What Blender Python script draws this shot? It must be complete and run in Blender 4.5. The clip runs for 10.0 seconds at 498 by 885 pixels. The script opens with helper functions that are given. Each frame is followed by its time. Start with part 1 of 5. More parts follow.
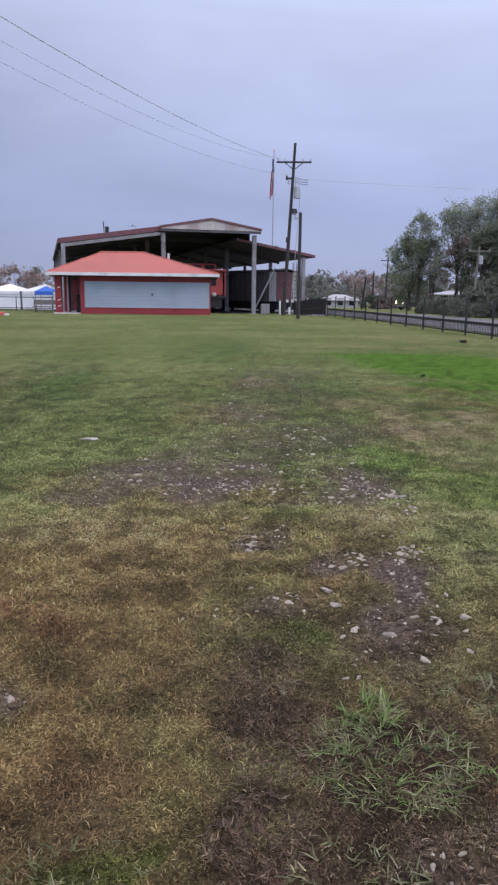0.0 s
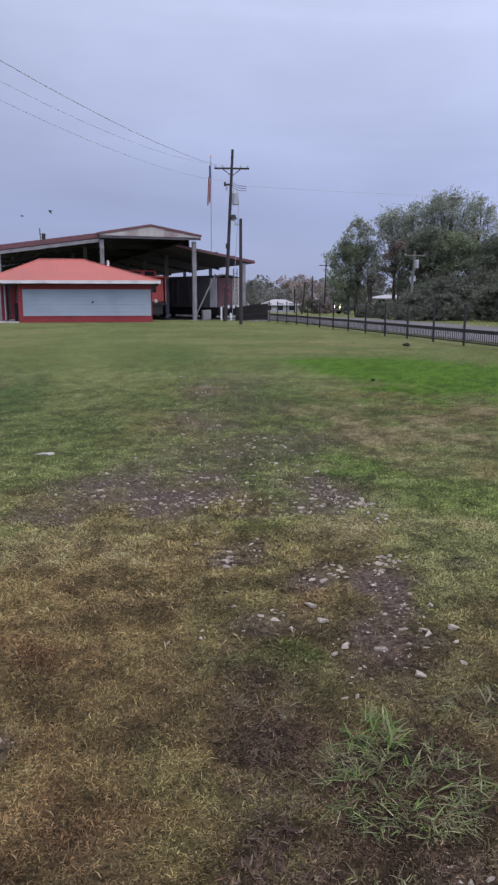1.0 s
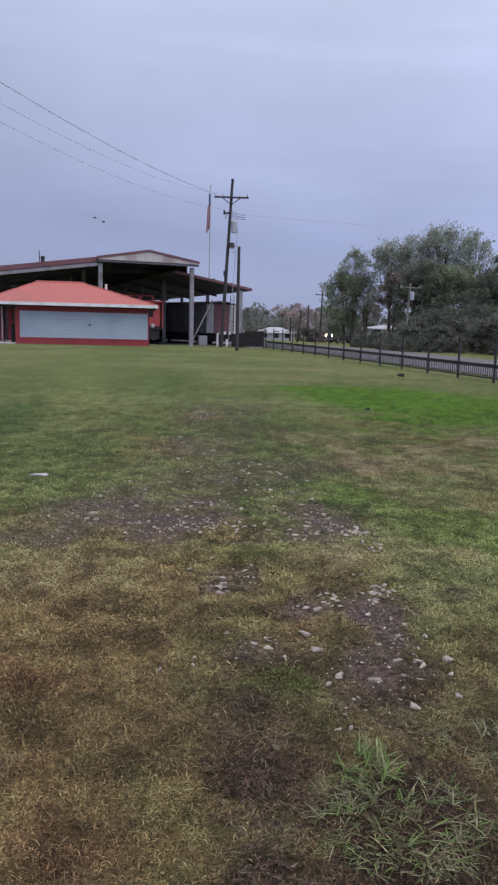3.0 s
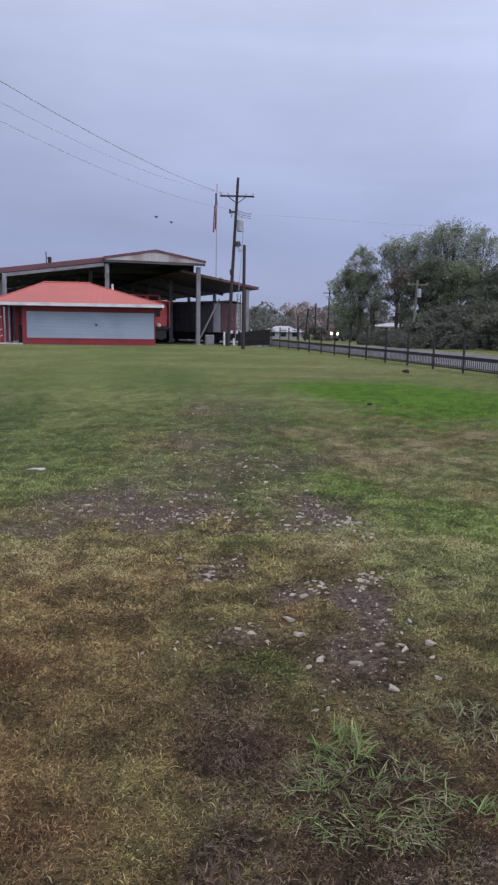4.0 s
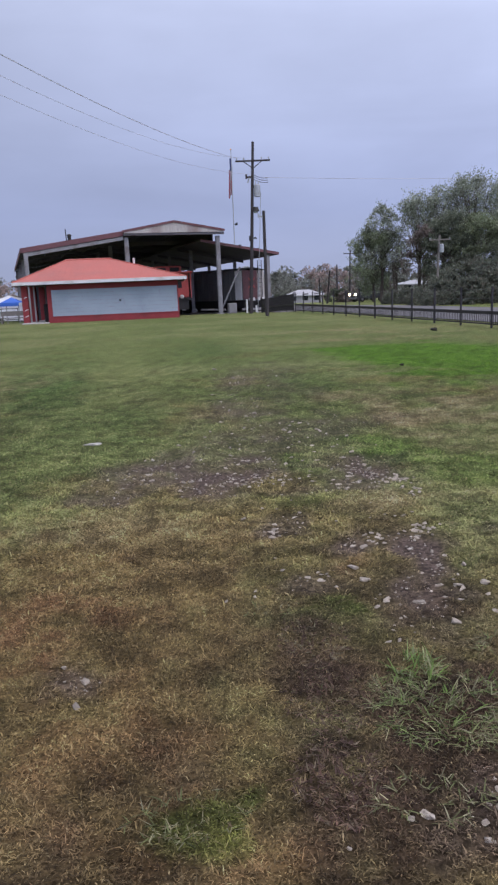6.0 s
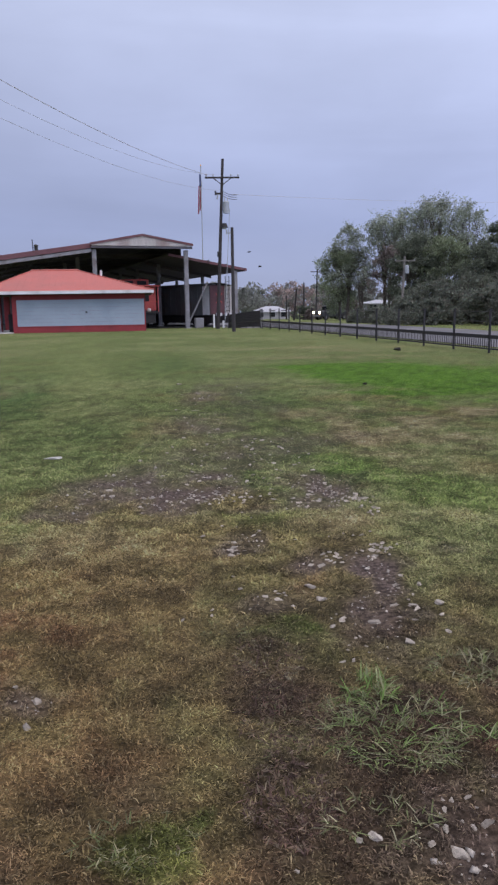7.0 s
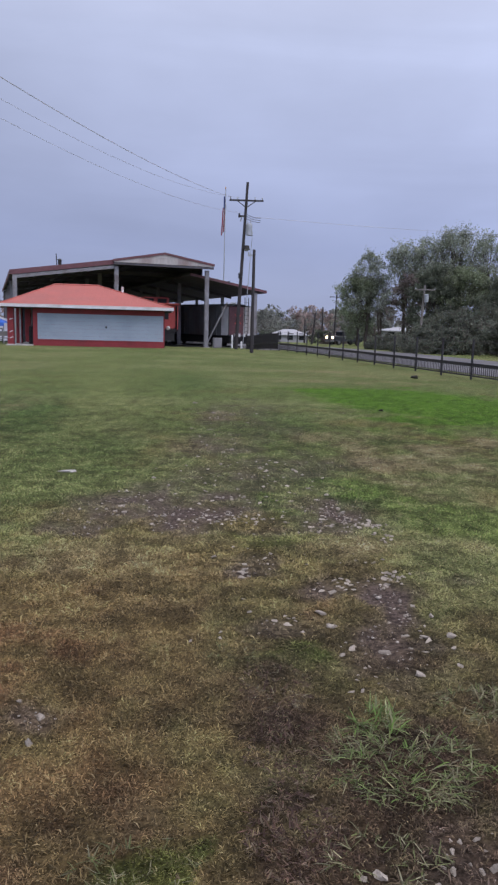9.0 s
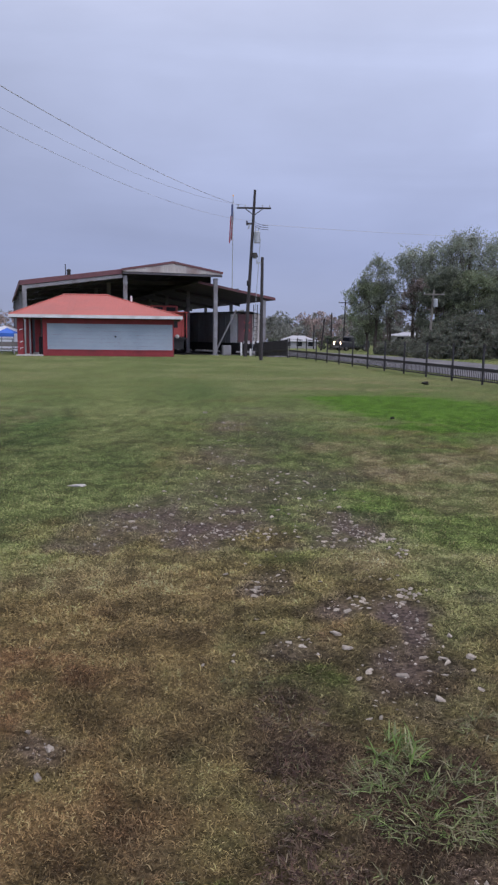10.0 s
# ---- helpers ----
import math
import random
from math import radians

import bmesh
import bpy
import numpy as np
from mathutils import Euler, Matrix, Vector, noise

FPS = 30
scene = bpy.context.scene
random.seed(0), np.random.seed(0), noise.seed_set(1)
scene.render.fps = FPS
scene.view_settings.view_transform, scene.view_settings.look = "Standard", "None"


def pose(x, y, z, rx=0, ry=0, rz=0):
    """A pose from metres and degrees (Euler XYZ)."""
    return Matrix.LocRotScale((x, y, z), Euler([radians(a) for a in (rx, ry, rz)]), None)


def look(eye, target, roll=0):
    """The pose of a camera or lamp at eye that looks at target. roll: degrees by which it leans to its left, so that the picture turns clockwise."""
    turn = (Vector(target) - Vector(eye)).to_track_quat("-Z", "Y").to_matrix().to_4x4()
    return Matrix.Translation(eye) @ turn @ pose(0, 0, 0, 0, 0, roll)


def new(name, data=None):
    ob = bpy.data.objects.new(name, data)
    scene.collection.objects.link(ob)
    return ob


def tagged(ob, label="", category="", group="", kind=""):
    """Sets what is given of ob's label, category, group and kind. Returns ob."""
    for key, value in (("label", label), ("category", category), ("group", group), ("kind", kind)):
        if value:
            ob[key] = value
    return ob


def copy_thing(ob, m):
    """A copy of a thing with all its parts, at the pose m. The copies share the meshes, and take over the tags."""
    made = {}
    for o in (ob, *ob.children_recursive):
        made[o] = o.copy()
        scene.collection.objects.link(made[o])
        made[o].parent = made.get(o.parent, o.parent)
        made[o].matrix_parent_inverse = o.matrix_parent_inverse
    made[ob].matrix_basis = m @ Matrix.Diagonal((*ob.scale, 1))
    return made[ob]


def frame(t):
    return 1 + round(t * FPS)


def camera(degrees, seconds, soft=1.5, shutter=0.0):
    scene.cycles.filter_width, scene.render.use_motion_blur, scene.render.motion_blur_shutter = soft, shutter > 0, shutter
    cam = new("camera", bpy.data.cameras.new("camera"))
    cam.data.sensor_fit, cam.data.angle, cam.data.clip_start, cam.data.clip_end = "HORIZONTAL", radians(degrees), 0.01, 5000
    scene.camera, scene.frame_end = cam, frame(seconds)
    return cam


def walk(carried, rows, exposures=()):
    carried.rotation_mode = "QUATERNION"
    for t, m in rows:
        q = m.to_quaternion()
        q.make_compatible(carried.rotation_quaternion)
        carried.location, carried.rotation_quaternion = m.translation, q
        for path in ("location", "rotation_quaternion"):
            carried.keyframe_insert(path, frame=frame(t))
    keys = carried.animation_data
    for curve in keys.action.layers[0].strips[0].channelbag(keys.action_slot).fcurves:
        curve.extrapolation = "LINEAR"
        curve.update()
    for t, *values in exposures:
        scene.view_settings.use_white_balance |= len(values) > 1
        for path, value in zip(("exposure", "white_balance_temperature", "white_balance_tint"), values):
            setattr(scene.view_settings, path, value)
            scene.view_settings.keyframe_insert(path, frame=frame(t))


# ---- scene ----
cam = camera(37.1, 10.0, soft=2.4)
PATH = [
    (0, (0.005, -0.11, 1.514), (-0.056, 1.849, 1.117), 0.7),
    (0.5, (-0.179, -0.02, 1.52), (-0.169, 1.94, 1.12), -0.7),
    (1, (-0.18, -0.015, 1.541), (-0.088, 1.946, 1.159), -0.0),
    (1.5, (-0.107, -0.066, 1.551), (0.087, 1.892, 1.192), 1.6),
    (2, (-0.07, -0.046, 1.535), (0.147, 1.914, 1.2), 1.8),
    (2.5, (-0.125, -0.049, 1.538), (0.058, 1.918, 1.223), 1.8),
    (3, (-0.203, -0.007, 1.534), (-0.092, 1.965, 1.222), 1.5),
    (3.2, (-0.208, 0.01, 1.531), (-0.11, 1.984, 1.221), 1.6),
    (4.3, (-0.022, -0.116, 1.466), (0.071, 1.856, 1.146), 0.6),
    (4.5, (-0.013, -0.213, 1.472), (0.148, 1.753, 1.143), 0.6),
    (5, (-0.192, -0.309, 1.496), (0.0, 1.647, 1.126), -4.1),
    (5.5, (-0.288, -0.371, 1.523), (-0.269, 1.589, 1.127), -4.2),
    (5.7, (-0.285, -0.375, 1.528), (-0.273, 1.584, 1.127), -3.2),
    (6.8, (-0.244, -0.39, 1.555), (-0.223, 1.574, 1.176), -1.7),
    (7, (-0.245, -0.392, 1.558), (-0.137, 1.572, 1.194), -0.9),
    (7.5, (-0.22, -0.382, 1.552), (-0.028, 1.581, 1.219), 0.0),
    (8, (-0.202, -0.384, 1.532), (-0.019, 1.582, 1.216), 0.9),
    (8.5, (-0.184, -0.407, 1.539), (-0.085, 1.566, 1.226), 1.0),
    (9, (-0.265, -0.37, 1.556), (-0.191, 1.605, 1.248), 1.5),
    (9.5, (-0.33, -0.301, 1.556), (-0.28, 1.676, 1.254), 1.2),
    (10, (-0.268, -0.279, 1.601), (-0.222, 1.699, 1.31), 0.7),
]
walk(cam, [(t, look(eye, target, roll)) for t, eye, target, roll in PATH],
     exposures=((0, 0.12), (1.5, -0.06), (2, -0.1), (3, -0.08), (4.5, -0.02), (5.2, 0.05), (7.0, 0.0), (7.5, -0.12), (8.0, -0.08), (10, -0.07)))

# ---- world and light ----
world = bpy.data.worlds.new("overcast_sky")
scene.world = world
world.use_nodes = True
wn, wl = world.node_tree.nodes, world.node_tree.links
wn.clear()
w_out = wn.new("ShaderNodeOutputWorld")
w_bg = wn.new("ShaderNodeBackground")
w_sky = wn.new("ShaderNodeTexSky")
w_sky.sky_type, w_sky.sun_disc = "NISHITA", False
w_sky.sun_elevation, w_sky.sun_rotation = radians(56), radians(120)
w_co = wn.new("ShaderNodeTexCoord")
w_sep = wn.new("ShaderNodeSeparateXYZ")
wl.new(w_co.outputs["Generated"], w_sep.inputs[0])
w_ramp = wn.new("ShaderNodeValToRGB")
for n, (at, col) in enumerate(((0.0, (0.355, 0.40, 0.60, 1)), (0.10, (0.343, 0.397, 0.63, 1)), (0.34, (0.546, 0.607, 0.85, 1)), (1.0, (1.36, 1.33, 1.50, 1)))):
    el = w_ramp.color_ramp.elements[n] if n < 2 else w_ramp.color_ramp.elements.new(at)
    el.position, el.color = at, col
wl.new(w_sep.outputs["Z"], w_ramp.inputs[0])
w_map = wn.new("ShaderNodeMapping")
w_map.inputs["Scale"].default_value = (1.3, 1.3, 6.0)
wl.new(w_co.outputs["Generated"], w_map.inputs["Vector"])
w_noise = wn.new("ShaderNodeTexNoise")
w_noise.inputs["Scale"].default_value, w_noise.inputs["Detail"].default_value = 1.5, 6.0
w_noise.inputs["Distortion"].default_value = 0.6
wl.new(w_map.outputs[0], w_noise.inputs["Vector"])
w_range = wn.new("ShaderNodeMapRange")
w_range.inputs["From Min"].default_value, w_range.inputs["From Max"].default_value = 0.36, 0.64
w_range.inputs["To Min"].default_value, w_range.inputs["To Max"].default_value = 0.90, 1.12
w_puff = wn.new("ShaderNodeTexNoise")
w_puff.inputs["Scale"].default_value, w_puff.inputs["Detail"].default_value = 3.2, 5.0
w_map2 = wn.new("ShaderNodeMapping")
w_map2.inputs["Scale"].default_value = (1.0, 1.0, 2.2)
wl.new(w_co.outputs["Generated"], w_map2.inputs["Vector"])
wl.new(w_map2.outputs[0], w_puff.inputs["Vector"])
w_blend = wn.new("ShaderNodeMix")
w_blend.inputs["Factor"].default_value = 0.5
wl.new(w_noise.outputs["Fac"], w_blend.inputs["A"])
wl.new(w_puff.outputs["Fac"], w_blend.inputs["B"])
wl.new(w_blend.outputs["Result"], w_range.inputs["Value"])
w_mul = wn.new("ShaderNodeVectorMath")
w_mul.operation = "MULTIPLY"
wl.new(w_ramp.outputs[0], w_mul.inputs[0])
w_side = wn.new("ShaderNodeMath")
w_side.operation = "MULTIPLY_ADD"
wl.new(w_sep.outputs["X"], w_side.inputs[0])
w_side.inputs[1].default_value, w_side.inputs[2].default_value = 0.38, 0.97
w_both = wn.new("ShaderNodeMath")
w_both.operation = "MULTIPLY"
wl.new(w_range.outputs[0], w_both.inputs[0])
wl.new(w_side.outputs[0], w_both.inputs[1])
# the cloud is thinner and brighter behind the viewer than over the shed
w_back = wn.new("ShaderNodeMapRange")
w_back.inputs["From Min"].default_value, w_back.inputs["From Max"].default_value = 0.0, -1.0
w_back.inputs["To Min"].default_value, w_back.inputs["To Max"].default_value = 1.0, 2.1
wl.new(w_sep.outputs["Y"], w_back.inputs["Value"])
w_all = wn.new("ShaderNodeMath")
w_all.operation = "MULTIPLY"
wl.new(w_both.outputs[0], w_all.inputs[0])
wl.new(w_back.outputs[0], w_all.inputs[1])
wl.new(w_all.outputs[0], w_mul.inputs[1])
w_mix = wn.new("ShaderNodeVectorMath")
w_mix.operation = "MULTIPLY_ADD"
wl.new(w_sky.outputs[0], w_mix.inputs[0])
w_mix.inputs[1].default_value = (0.004, 0.004, 0.004)
wl.new(w_mul.outputs[0], w_mix.inputs[2])
wl.new(w_mix.outputs[0], w_bg.inputs["Color"])
w_bg.inputs["Strength"].default_value = 1.0
wl.new(w_bg.outputs[0], w_out.inputs["Surface"])

sun = new("sun", bpy.data.lights.new("sun", "SUN"))
sun.data.energy, sun.data.angle, sun.data.color = 0.95, radians(50), (1.0, 0.92, 0.8)
sun.matrix_world = look((35, 0, 60), (0, 20, 0))
scene.view_settings.exposure = 0.0


# ---- materials ----
def material(name, col, rough=0.7, metal=0.0, vary=0.25, scale=6.0, fine=60.0, bump=0.15, attr="", emit=0.0, stretch=(1, 1, 1), second=None, islands=0.0, thin=0.0, each=0.0, gap_shade=0.0, shine=0.5):
    """A surface of one base colour with variation at two scales, fine relief, and a second colour for stains and wear."""
    m = bpy.data.materials.new(name)
    m.use_nodes = True
    nt = m.node_tree
    nodes, links = nt.nodes, nt.links
    bsdf = nodes["Principled BSDF"]
    bsdf.inputs["Roughness"].default_value, bsdf.inputs["Metallic"].default_value = rough, metal
    co = nodes.new("ShaderNodeTexCoord")
    mp = nodes.new("ShaderNodeMapping")
    mp.inputs["Scale"].default_value = stretch
    links.new(co.outputs["Object"], mp.inputs["Vector"])
    big, small = nodes.new("ShaderNodeTexNoise"), nodes.new("ShaderNodeTexNoise")
    for tex, sc, det in ((big, scale, 4.0), (small, fine, 3.0)):
        tex.inputs["Scale"].default_value, tex.inputs["Detail"].default_value = sc, det
        links.new(mp.outputs[0], tex.inputs["Vector"])
    add = nodes.new("ShaderNodeMath")
    add.operation = "ADD"
    links.new(big.outputs["Fac"], add.inputs[0])
    links.new(small.outputs["Fac"], add.inputs[1])
    rng = nodes.new("ShaderNodeMapRange")
    rng.inputs["From Min"].default_value, rng.inputs["From Max"].default_value = 0.65, 1.35
    rng.inputs["To Min"].default_value, rng.inputs["To Max"].default_value = 1 - vary, 1 + vary
    links.new(add.outputs[0], rng.inputs["Value"])
    mul = nodes.new("ShaderNodeVectorMath")
    mul.operation = "MULTIPLY"
    if attr:
        at = nodes.new("ShaderNodeAttribute")
        at.attribute_name = attr
        links.new(at.outputs["Color"], mul.inputs[0])
    elif second:
        mix = nodes.new("ShaderNodeMix")
        mix.data_type = "RGBA"
        mix.inputs["A"].default_value, mix.inputs["B"].default_value = (*col, 1), (*second, 1)
        st = nodes.new("ShaderNodeTexNoise")
        st.inputs["Scale"].default_value, st.inputs["Detail"].default_value = scale * 0.6, 6.0
        links.new(mp.outputs[0], st.inputs["Vector"])
        sr = nodes.new("ShaderNodeMapRange")
        sr.inputs["From Min"].default_value, sr.inputs["From Max"].default_value = 0.5, 0.72
        links.new(st.outputs["Fac"], sr.inputs["Value"])
        links.new(sr.outputs[0], mix.inputs["Factor"])
        links.new(mix.outputs["Result"], mul.inputs[0])
    else:
        mul.inputs[0].default_value = col
    links.new(rng.outputs[0], mul.inputs[1])
    last = mul
    if islands:
        geo = nodes.new("ShaderNodeNewGeometry")
        r2 = nodes.new("ShaderNodeMapRange")
        r2.inputs["To Min"].default_value, r2.inputs["To Max"].default_value = 1 - islands, 1 + islands
        links.new(geo.outputs["Random Per Island"], r2.inputs["Value"])
        last = nodes.new("ShaderNodeVectorMath")
        last.operation = "MULTIPLY"
        links.new(mul.outputs[0], last.inputs[0])
        links.new(r2.outputs[0], last.inputs[1])
    # dark noise: soil gaps in the thatch, their shade put into the colour
    if gap_shade:
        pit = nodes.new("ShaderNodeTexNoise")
        pit.inputs["Scale"].default_value, pit.inputs["Detail"].default_value = gap_shade, 5.0
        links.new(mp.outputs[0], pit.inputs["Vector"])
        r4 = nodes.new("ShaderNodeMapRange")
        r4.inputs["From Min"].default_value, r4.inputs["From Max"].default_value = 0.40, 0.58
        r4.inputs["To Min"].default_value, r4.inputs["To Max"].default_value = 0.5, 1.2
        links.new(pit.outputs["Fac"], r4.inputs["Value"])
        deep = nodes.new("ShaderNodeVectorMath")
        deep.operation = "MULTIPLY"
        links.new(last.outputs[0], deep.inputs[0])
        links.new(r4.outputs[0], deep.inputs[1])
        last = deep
    bsdf.inputs["Specular IOR Level"].default_value = shine
    if each:
        info = nodes.new("ShaderNodeObjectInfo")
        r3 = nodes.new("ShaderNodeMapRange")
        r3.inputs["To Min"].default_value, r3.inputs["To Max"].default_value = 1 - each, 1 + each
        links.new(info.outputs["Random"], r3.inputs["Value"])
        tint = nodes.new("ShaderNodeVectorMath")
        tint.operation = "MULTIPLY"
        links.new(last.outputs[0], tint.inputs[0])
        links.new(r3.outputs[0], tint.inputs[1])
        last = tint
    links.new(last.outputs[0], bsdf.inputs["Base Color"])
    if thin:
        # light passes through thin leaves and blades
        tl, mx = nodes.new("ShaderNodeBsdfTranslucent"), nodes.new("ShaderNodeMixShader")
        links.new(last.outputs[0], tl.inputs["Color"])
        mx.inputs["Fac"].default_value = thin
        links.new(bsdf.outputs[0], mx.inputs[1])
        links.new(tl.outputs[0], mx.inputs[2])
        links.new(mx.outputs[0], nodes["Material Output"].inputs["Surface"])
    if bump:
        bp = nodes.new("ShaderNodeBump")
        bp.inputs["Strength"].default_value, bp.inputs["Distance"].default_value = bump, 0.02
        links.new(add.outputs[0], bp.inputs["Height"])
        links.new(bp.outputs[0], bsdf.inputs["Normal"])
    if emit:
        bsdf.inputs["Emission Color"].default_value = (*col, 1)
        bsdf.inputs["Emission Strength"].default_value = emit
    return m


M_GROUND = material("turf", (0.1, 0.1, 0.1), 0.95, vary=0.4, scale=14.0, fine=120.0, bump=1.0, attr="tone", gap_shade=42.0, shine=0.08)
M_BLADE = material("grass_blades", (0.1, 0.1, 0.1), 0.75, vary=0.2, scale=3.0, fine=30.0, bump=0, attr="tone", thin=0.25, shine=0.2)
M_STONE = material("limestone", (0.37, 0.325, 0.275), 0.9, vary=0.3, scale=1.6, fine=9.0, bump=0.6, second=(0.19, 0.15, 0.12), each=0.35)
M_PEBBLE = material("pebbles", (0.40, 0.355, 0.31), 0.85, vary=0.3, scale=30.0, fine=200.0, bump=0.3, islands=0.35)
M_CLOD = material("dark_clod", (0.03, 0.028, 0.022), 0.95, vary=0.4, scale=20, fine=120, bump=0.8)
M_ASPHALT = material("asphalt", (0.088, 0.084, 0.092), 0.85, vary=0.2, scale=0.5, fine=25.0, bump=0.3, second=(0.155, 0.145, 0.15))
M_ROOF = material("red_roof_metal", (0.37, 0.088, 0.068), 0.5, vary=0.1, scale=0.7, fine=5.0, bump=0.05, second=(0.31, 0.088, 0.07))
M_WHITE = material("white_trim", (0.62, 0.61, 0.62), 0.6, vary=0.12, scale=2.0, fine=20.0, second=(0.45, 0.43, 0.42))
M_BRICK = material("red_painted_block", (0.25, 0.028, 0.034), 0.7, vary=0.2, scale=2.0, fine=15.0, bump=0.2, second=(0.18, 0.025, 0.028))
M_PANEL = material("pale_blue_shutter", (0.30, 0.35, 0.41), 0.6, vary=0.12, scale=0.8, fine=12.0, bump=0.1, second=(0.24, 0.30, 0.36))
M_DARK = material("dark_interior", (0.03, 0.028, 0.03), 0.9, vary=0.3)
M_CONCRETE = material("concrete", (0.42, 0.40, 0.38), 0.85, vary=0.2, scale=3.0, fine=40.0, second=(0.3, 0.28, 0.26))
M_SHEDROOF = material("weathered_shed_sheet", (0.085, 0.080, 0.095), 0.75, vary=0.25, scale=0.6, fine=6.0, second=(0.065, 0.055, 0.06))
M_FASCIA = material("maroon_fascia", (0.13, 0.05, 0.06), 0.65, vary=0.25, scale=1.0, fine=9.0, second=(0.09, 0.05, 0.05))
M_GABLE = material("dirty_white_sheet", (0.40, 0.37, 0.36), 0.7, vary=0.2, scale=0.9, fine=8.0, second=(0.26, 0.20, 0.19), stretch=(1, 1, 0.25))
M_STEEL = material("grey_steel", (0.21, 0.205, 0.22), 0.6, 0.1, vary=0.25, scale=1.5, fine=14.0, second=(0.13, 0.11, 0.11))
M_POLE = material("creosoted_timber", (0.035, 0.03, 0.032), 0.85, vary=0.35, scale=3.0, fine=30.0, bump=0.3, stretch=(6, 6, 0.4))
M_GREYWOOD = material("weathered_pole", (0.17, 0.155, 0.145), 0.85, vary=0.3, scale=3.0, fine=30.0, bump=0.3, stretch=(6, 6, 0.4))
M_CAN = material("transformer_paint", (0.33, 0.35, 0.38), 0.5, 0.2, vary=0.12, scale=3.0)
M_WIRE = material("wire", (0.43, 0.43, 0.49), 0.6, vary=0.1, bump=0)
M_FENCE = material("black_fence", (0.018, 0.016, 0.02), 0.55, vary=0.3, scale=2.0, fine=30.0)
M_BOXCAR = material("boxcar_grey", (0.10, 0.105, 0.11), 0.75, vary=0.3, scale=0.8, fine=8.0, second=(0.11, 0.085, 0.075))
M_MAROON = material("maroon_end", (0.13, 0.055, 0.06), 0.7, vary=0.3, scale=1.0, fine=10.0)
M_CABOOSE = material("caboose_red", (0.52, 0.085, 0.072), 0.6, vary=0.2, scale=1.0, fine=10.0, second=(0.4, 0.075, 0.065))
M_IRON = material("dark_iron", (0.025, 0.023, 0.024), 0.7, 0.2, vary=0.3)
M_BARK = material("bark", (0.085, 0.07, 0.06), 0.95, vary=0.4, scale=3.0, fine=30.0, bump=0.6, stretch=(3, 3, 0.5))
M_LEAF = material("leaves", (0.05, 0.085, 0.03), 0.65, vary=0.3, scale=0.5, fine=5.0, bump=0, attr="tone", islands=0.3, thin=0.5, shine=0.25)
M_TENT = material("white_canvas", (0.72, 0.72, 0.76), 0.75, vary=0.06, scale=1.5, fine=20.0)
M_BLUE = material("blue_canvas", (0.035, 0.12, 0.48), 0.7, vary=0.1, scale=1.5, fine=20.0)
M_YELLOW = material("sign_yellow", (0.55, 0.24, 0.03), 0.5, vary=0.1)
M_BLACK = material("black_paint", (0.015, 0.015, 0.015), 0.6, vary=0.2)
M_FLAGRED = material("flag_red", (0.33, 0.03, 0.05), 0.8, vary=0.12)
M_FLAGWHITE = material("flag_white", (0.5, 0.48, 0.52), 0.8, vary=0.1)
M_FLAGBLUE = material("flag_blue", (0.03, 0.04, 0.13), 0.8, vary=0.15)
M_SIDING = material("white_siding", (0.38, 0.37, 0.39), 0.7, vary=0.1, scale=0.8, fine=6.0)
M_GREYROOF = material("pale_roof", (0.34, 0.34, 0.37), 0.6, vary=0.1, scale=0.5)
M_GLASS = material("dark_glass", (0.02, 0.022, 0.028), 0.08, vary=0.05, bump=0)
M_CARPAINT = material("vehicle_paint", (0.05, 0.05, 0.06), 0.3, 0.3, vary=0.1)
M_RUBBER = material("rubber", (0.02, 0.02, 0.02), 0.9, vary=0.2)
M_LIGHT = material("headlight_glow", (1.0, 0.72, 0.45), 0.3, vary=0.02, bump=0, emit=12.0)
M_BIRD = material("feathers", (0.02, 0.02, 0.022), 0.8, vary=0.2)


# ---- helpers for meshes ----
def part(name, bm, mat, parent=None, label="", smooth=False):
    me = bpy.data.meshes.new(name)
    bmesh.ops.recalc_face_normals(bm, faces=bm.faces)
    for f in bm.faces:
        f.smooth = smooth
    bm.to_mesh(me)
    bm.free()
    me.materials.append(mat)
    ob = new(name, me)
    if parent is not None:
        ob.parent = parent
    if label:
        tagged(ob, label)
    return ob


def thing(name, m, label, category, group="", kind=""):
    ob = new(name)
    ob.matrix_world = m
    ob.empty_display_size = 0.2
    return tagged(ob, label, category, group, kind)


def box(bm, x0, x1, y0, y1, z0, z1, bevel=0.0, m=None):
    made = bmesh.ops.create_cube(bm, size=1.0, matrix=Matrix.LocRotScale(((x0 + x1) / 2, (y0 + y1) / 2, (z0 + z1) / 2), None, (x1 - x0, y1 - y0, z1 - z0)))
    if m is not None:
        bmesh.ops.transform(bm, matrix=m, verts=made["verts"])
    if bevel:
        edges = {e for v in made["verts"] for e in v.link_edges}
        bmesh.ops.bevel(bm, geom=list(edges), offset=bevel, segments=1, affect="EDGES")
    return bm


def boxes(*rows, bevel=0.0):
    bm = bmesh.new()
    for row in rows:
        box(bm, *row, bevel=bevel)
    return bm


def rod(bm, a, b, r0, r1=None, n=8):
    """A tapered round bar from a to b."""
    a, b = Vector(a), Vector(b)
    r1 = r0 if r1 is None else r1
    m = Matrix.Translation((a + b) / 2) @ (b - a).to_track_quat("Z", "Y").to_matrix().to_4x4()
    bmesh.ops.create_cone(bm, cap_ends=True, segments=n, radius1=r0, radius2=r1, depth=(b - a).length, matrix=m)
    return bm


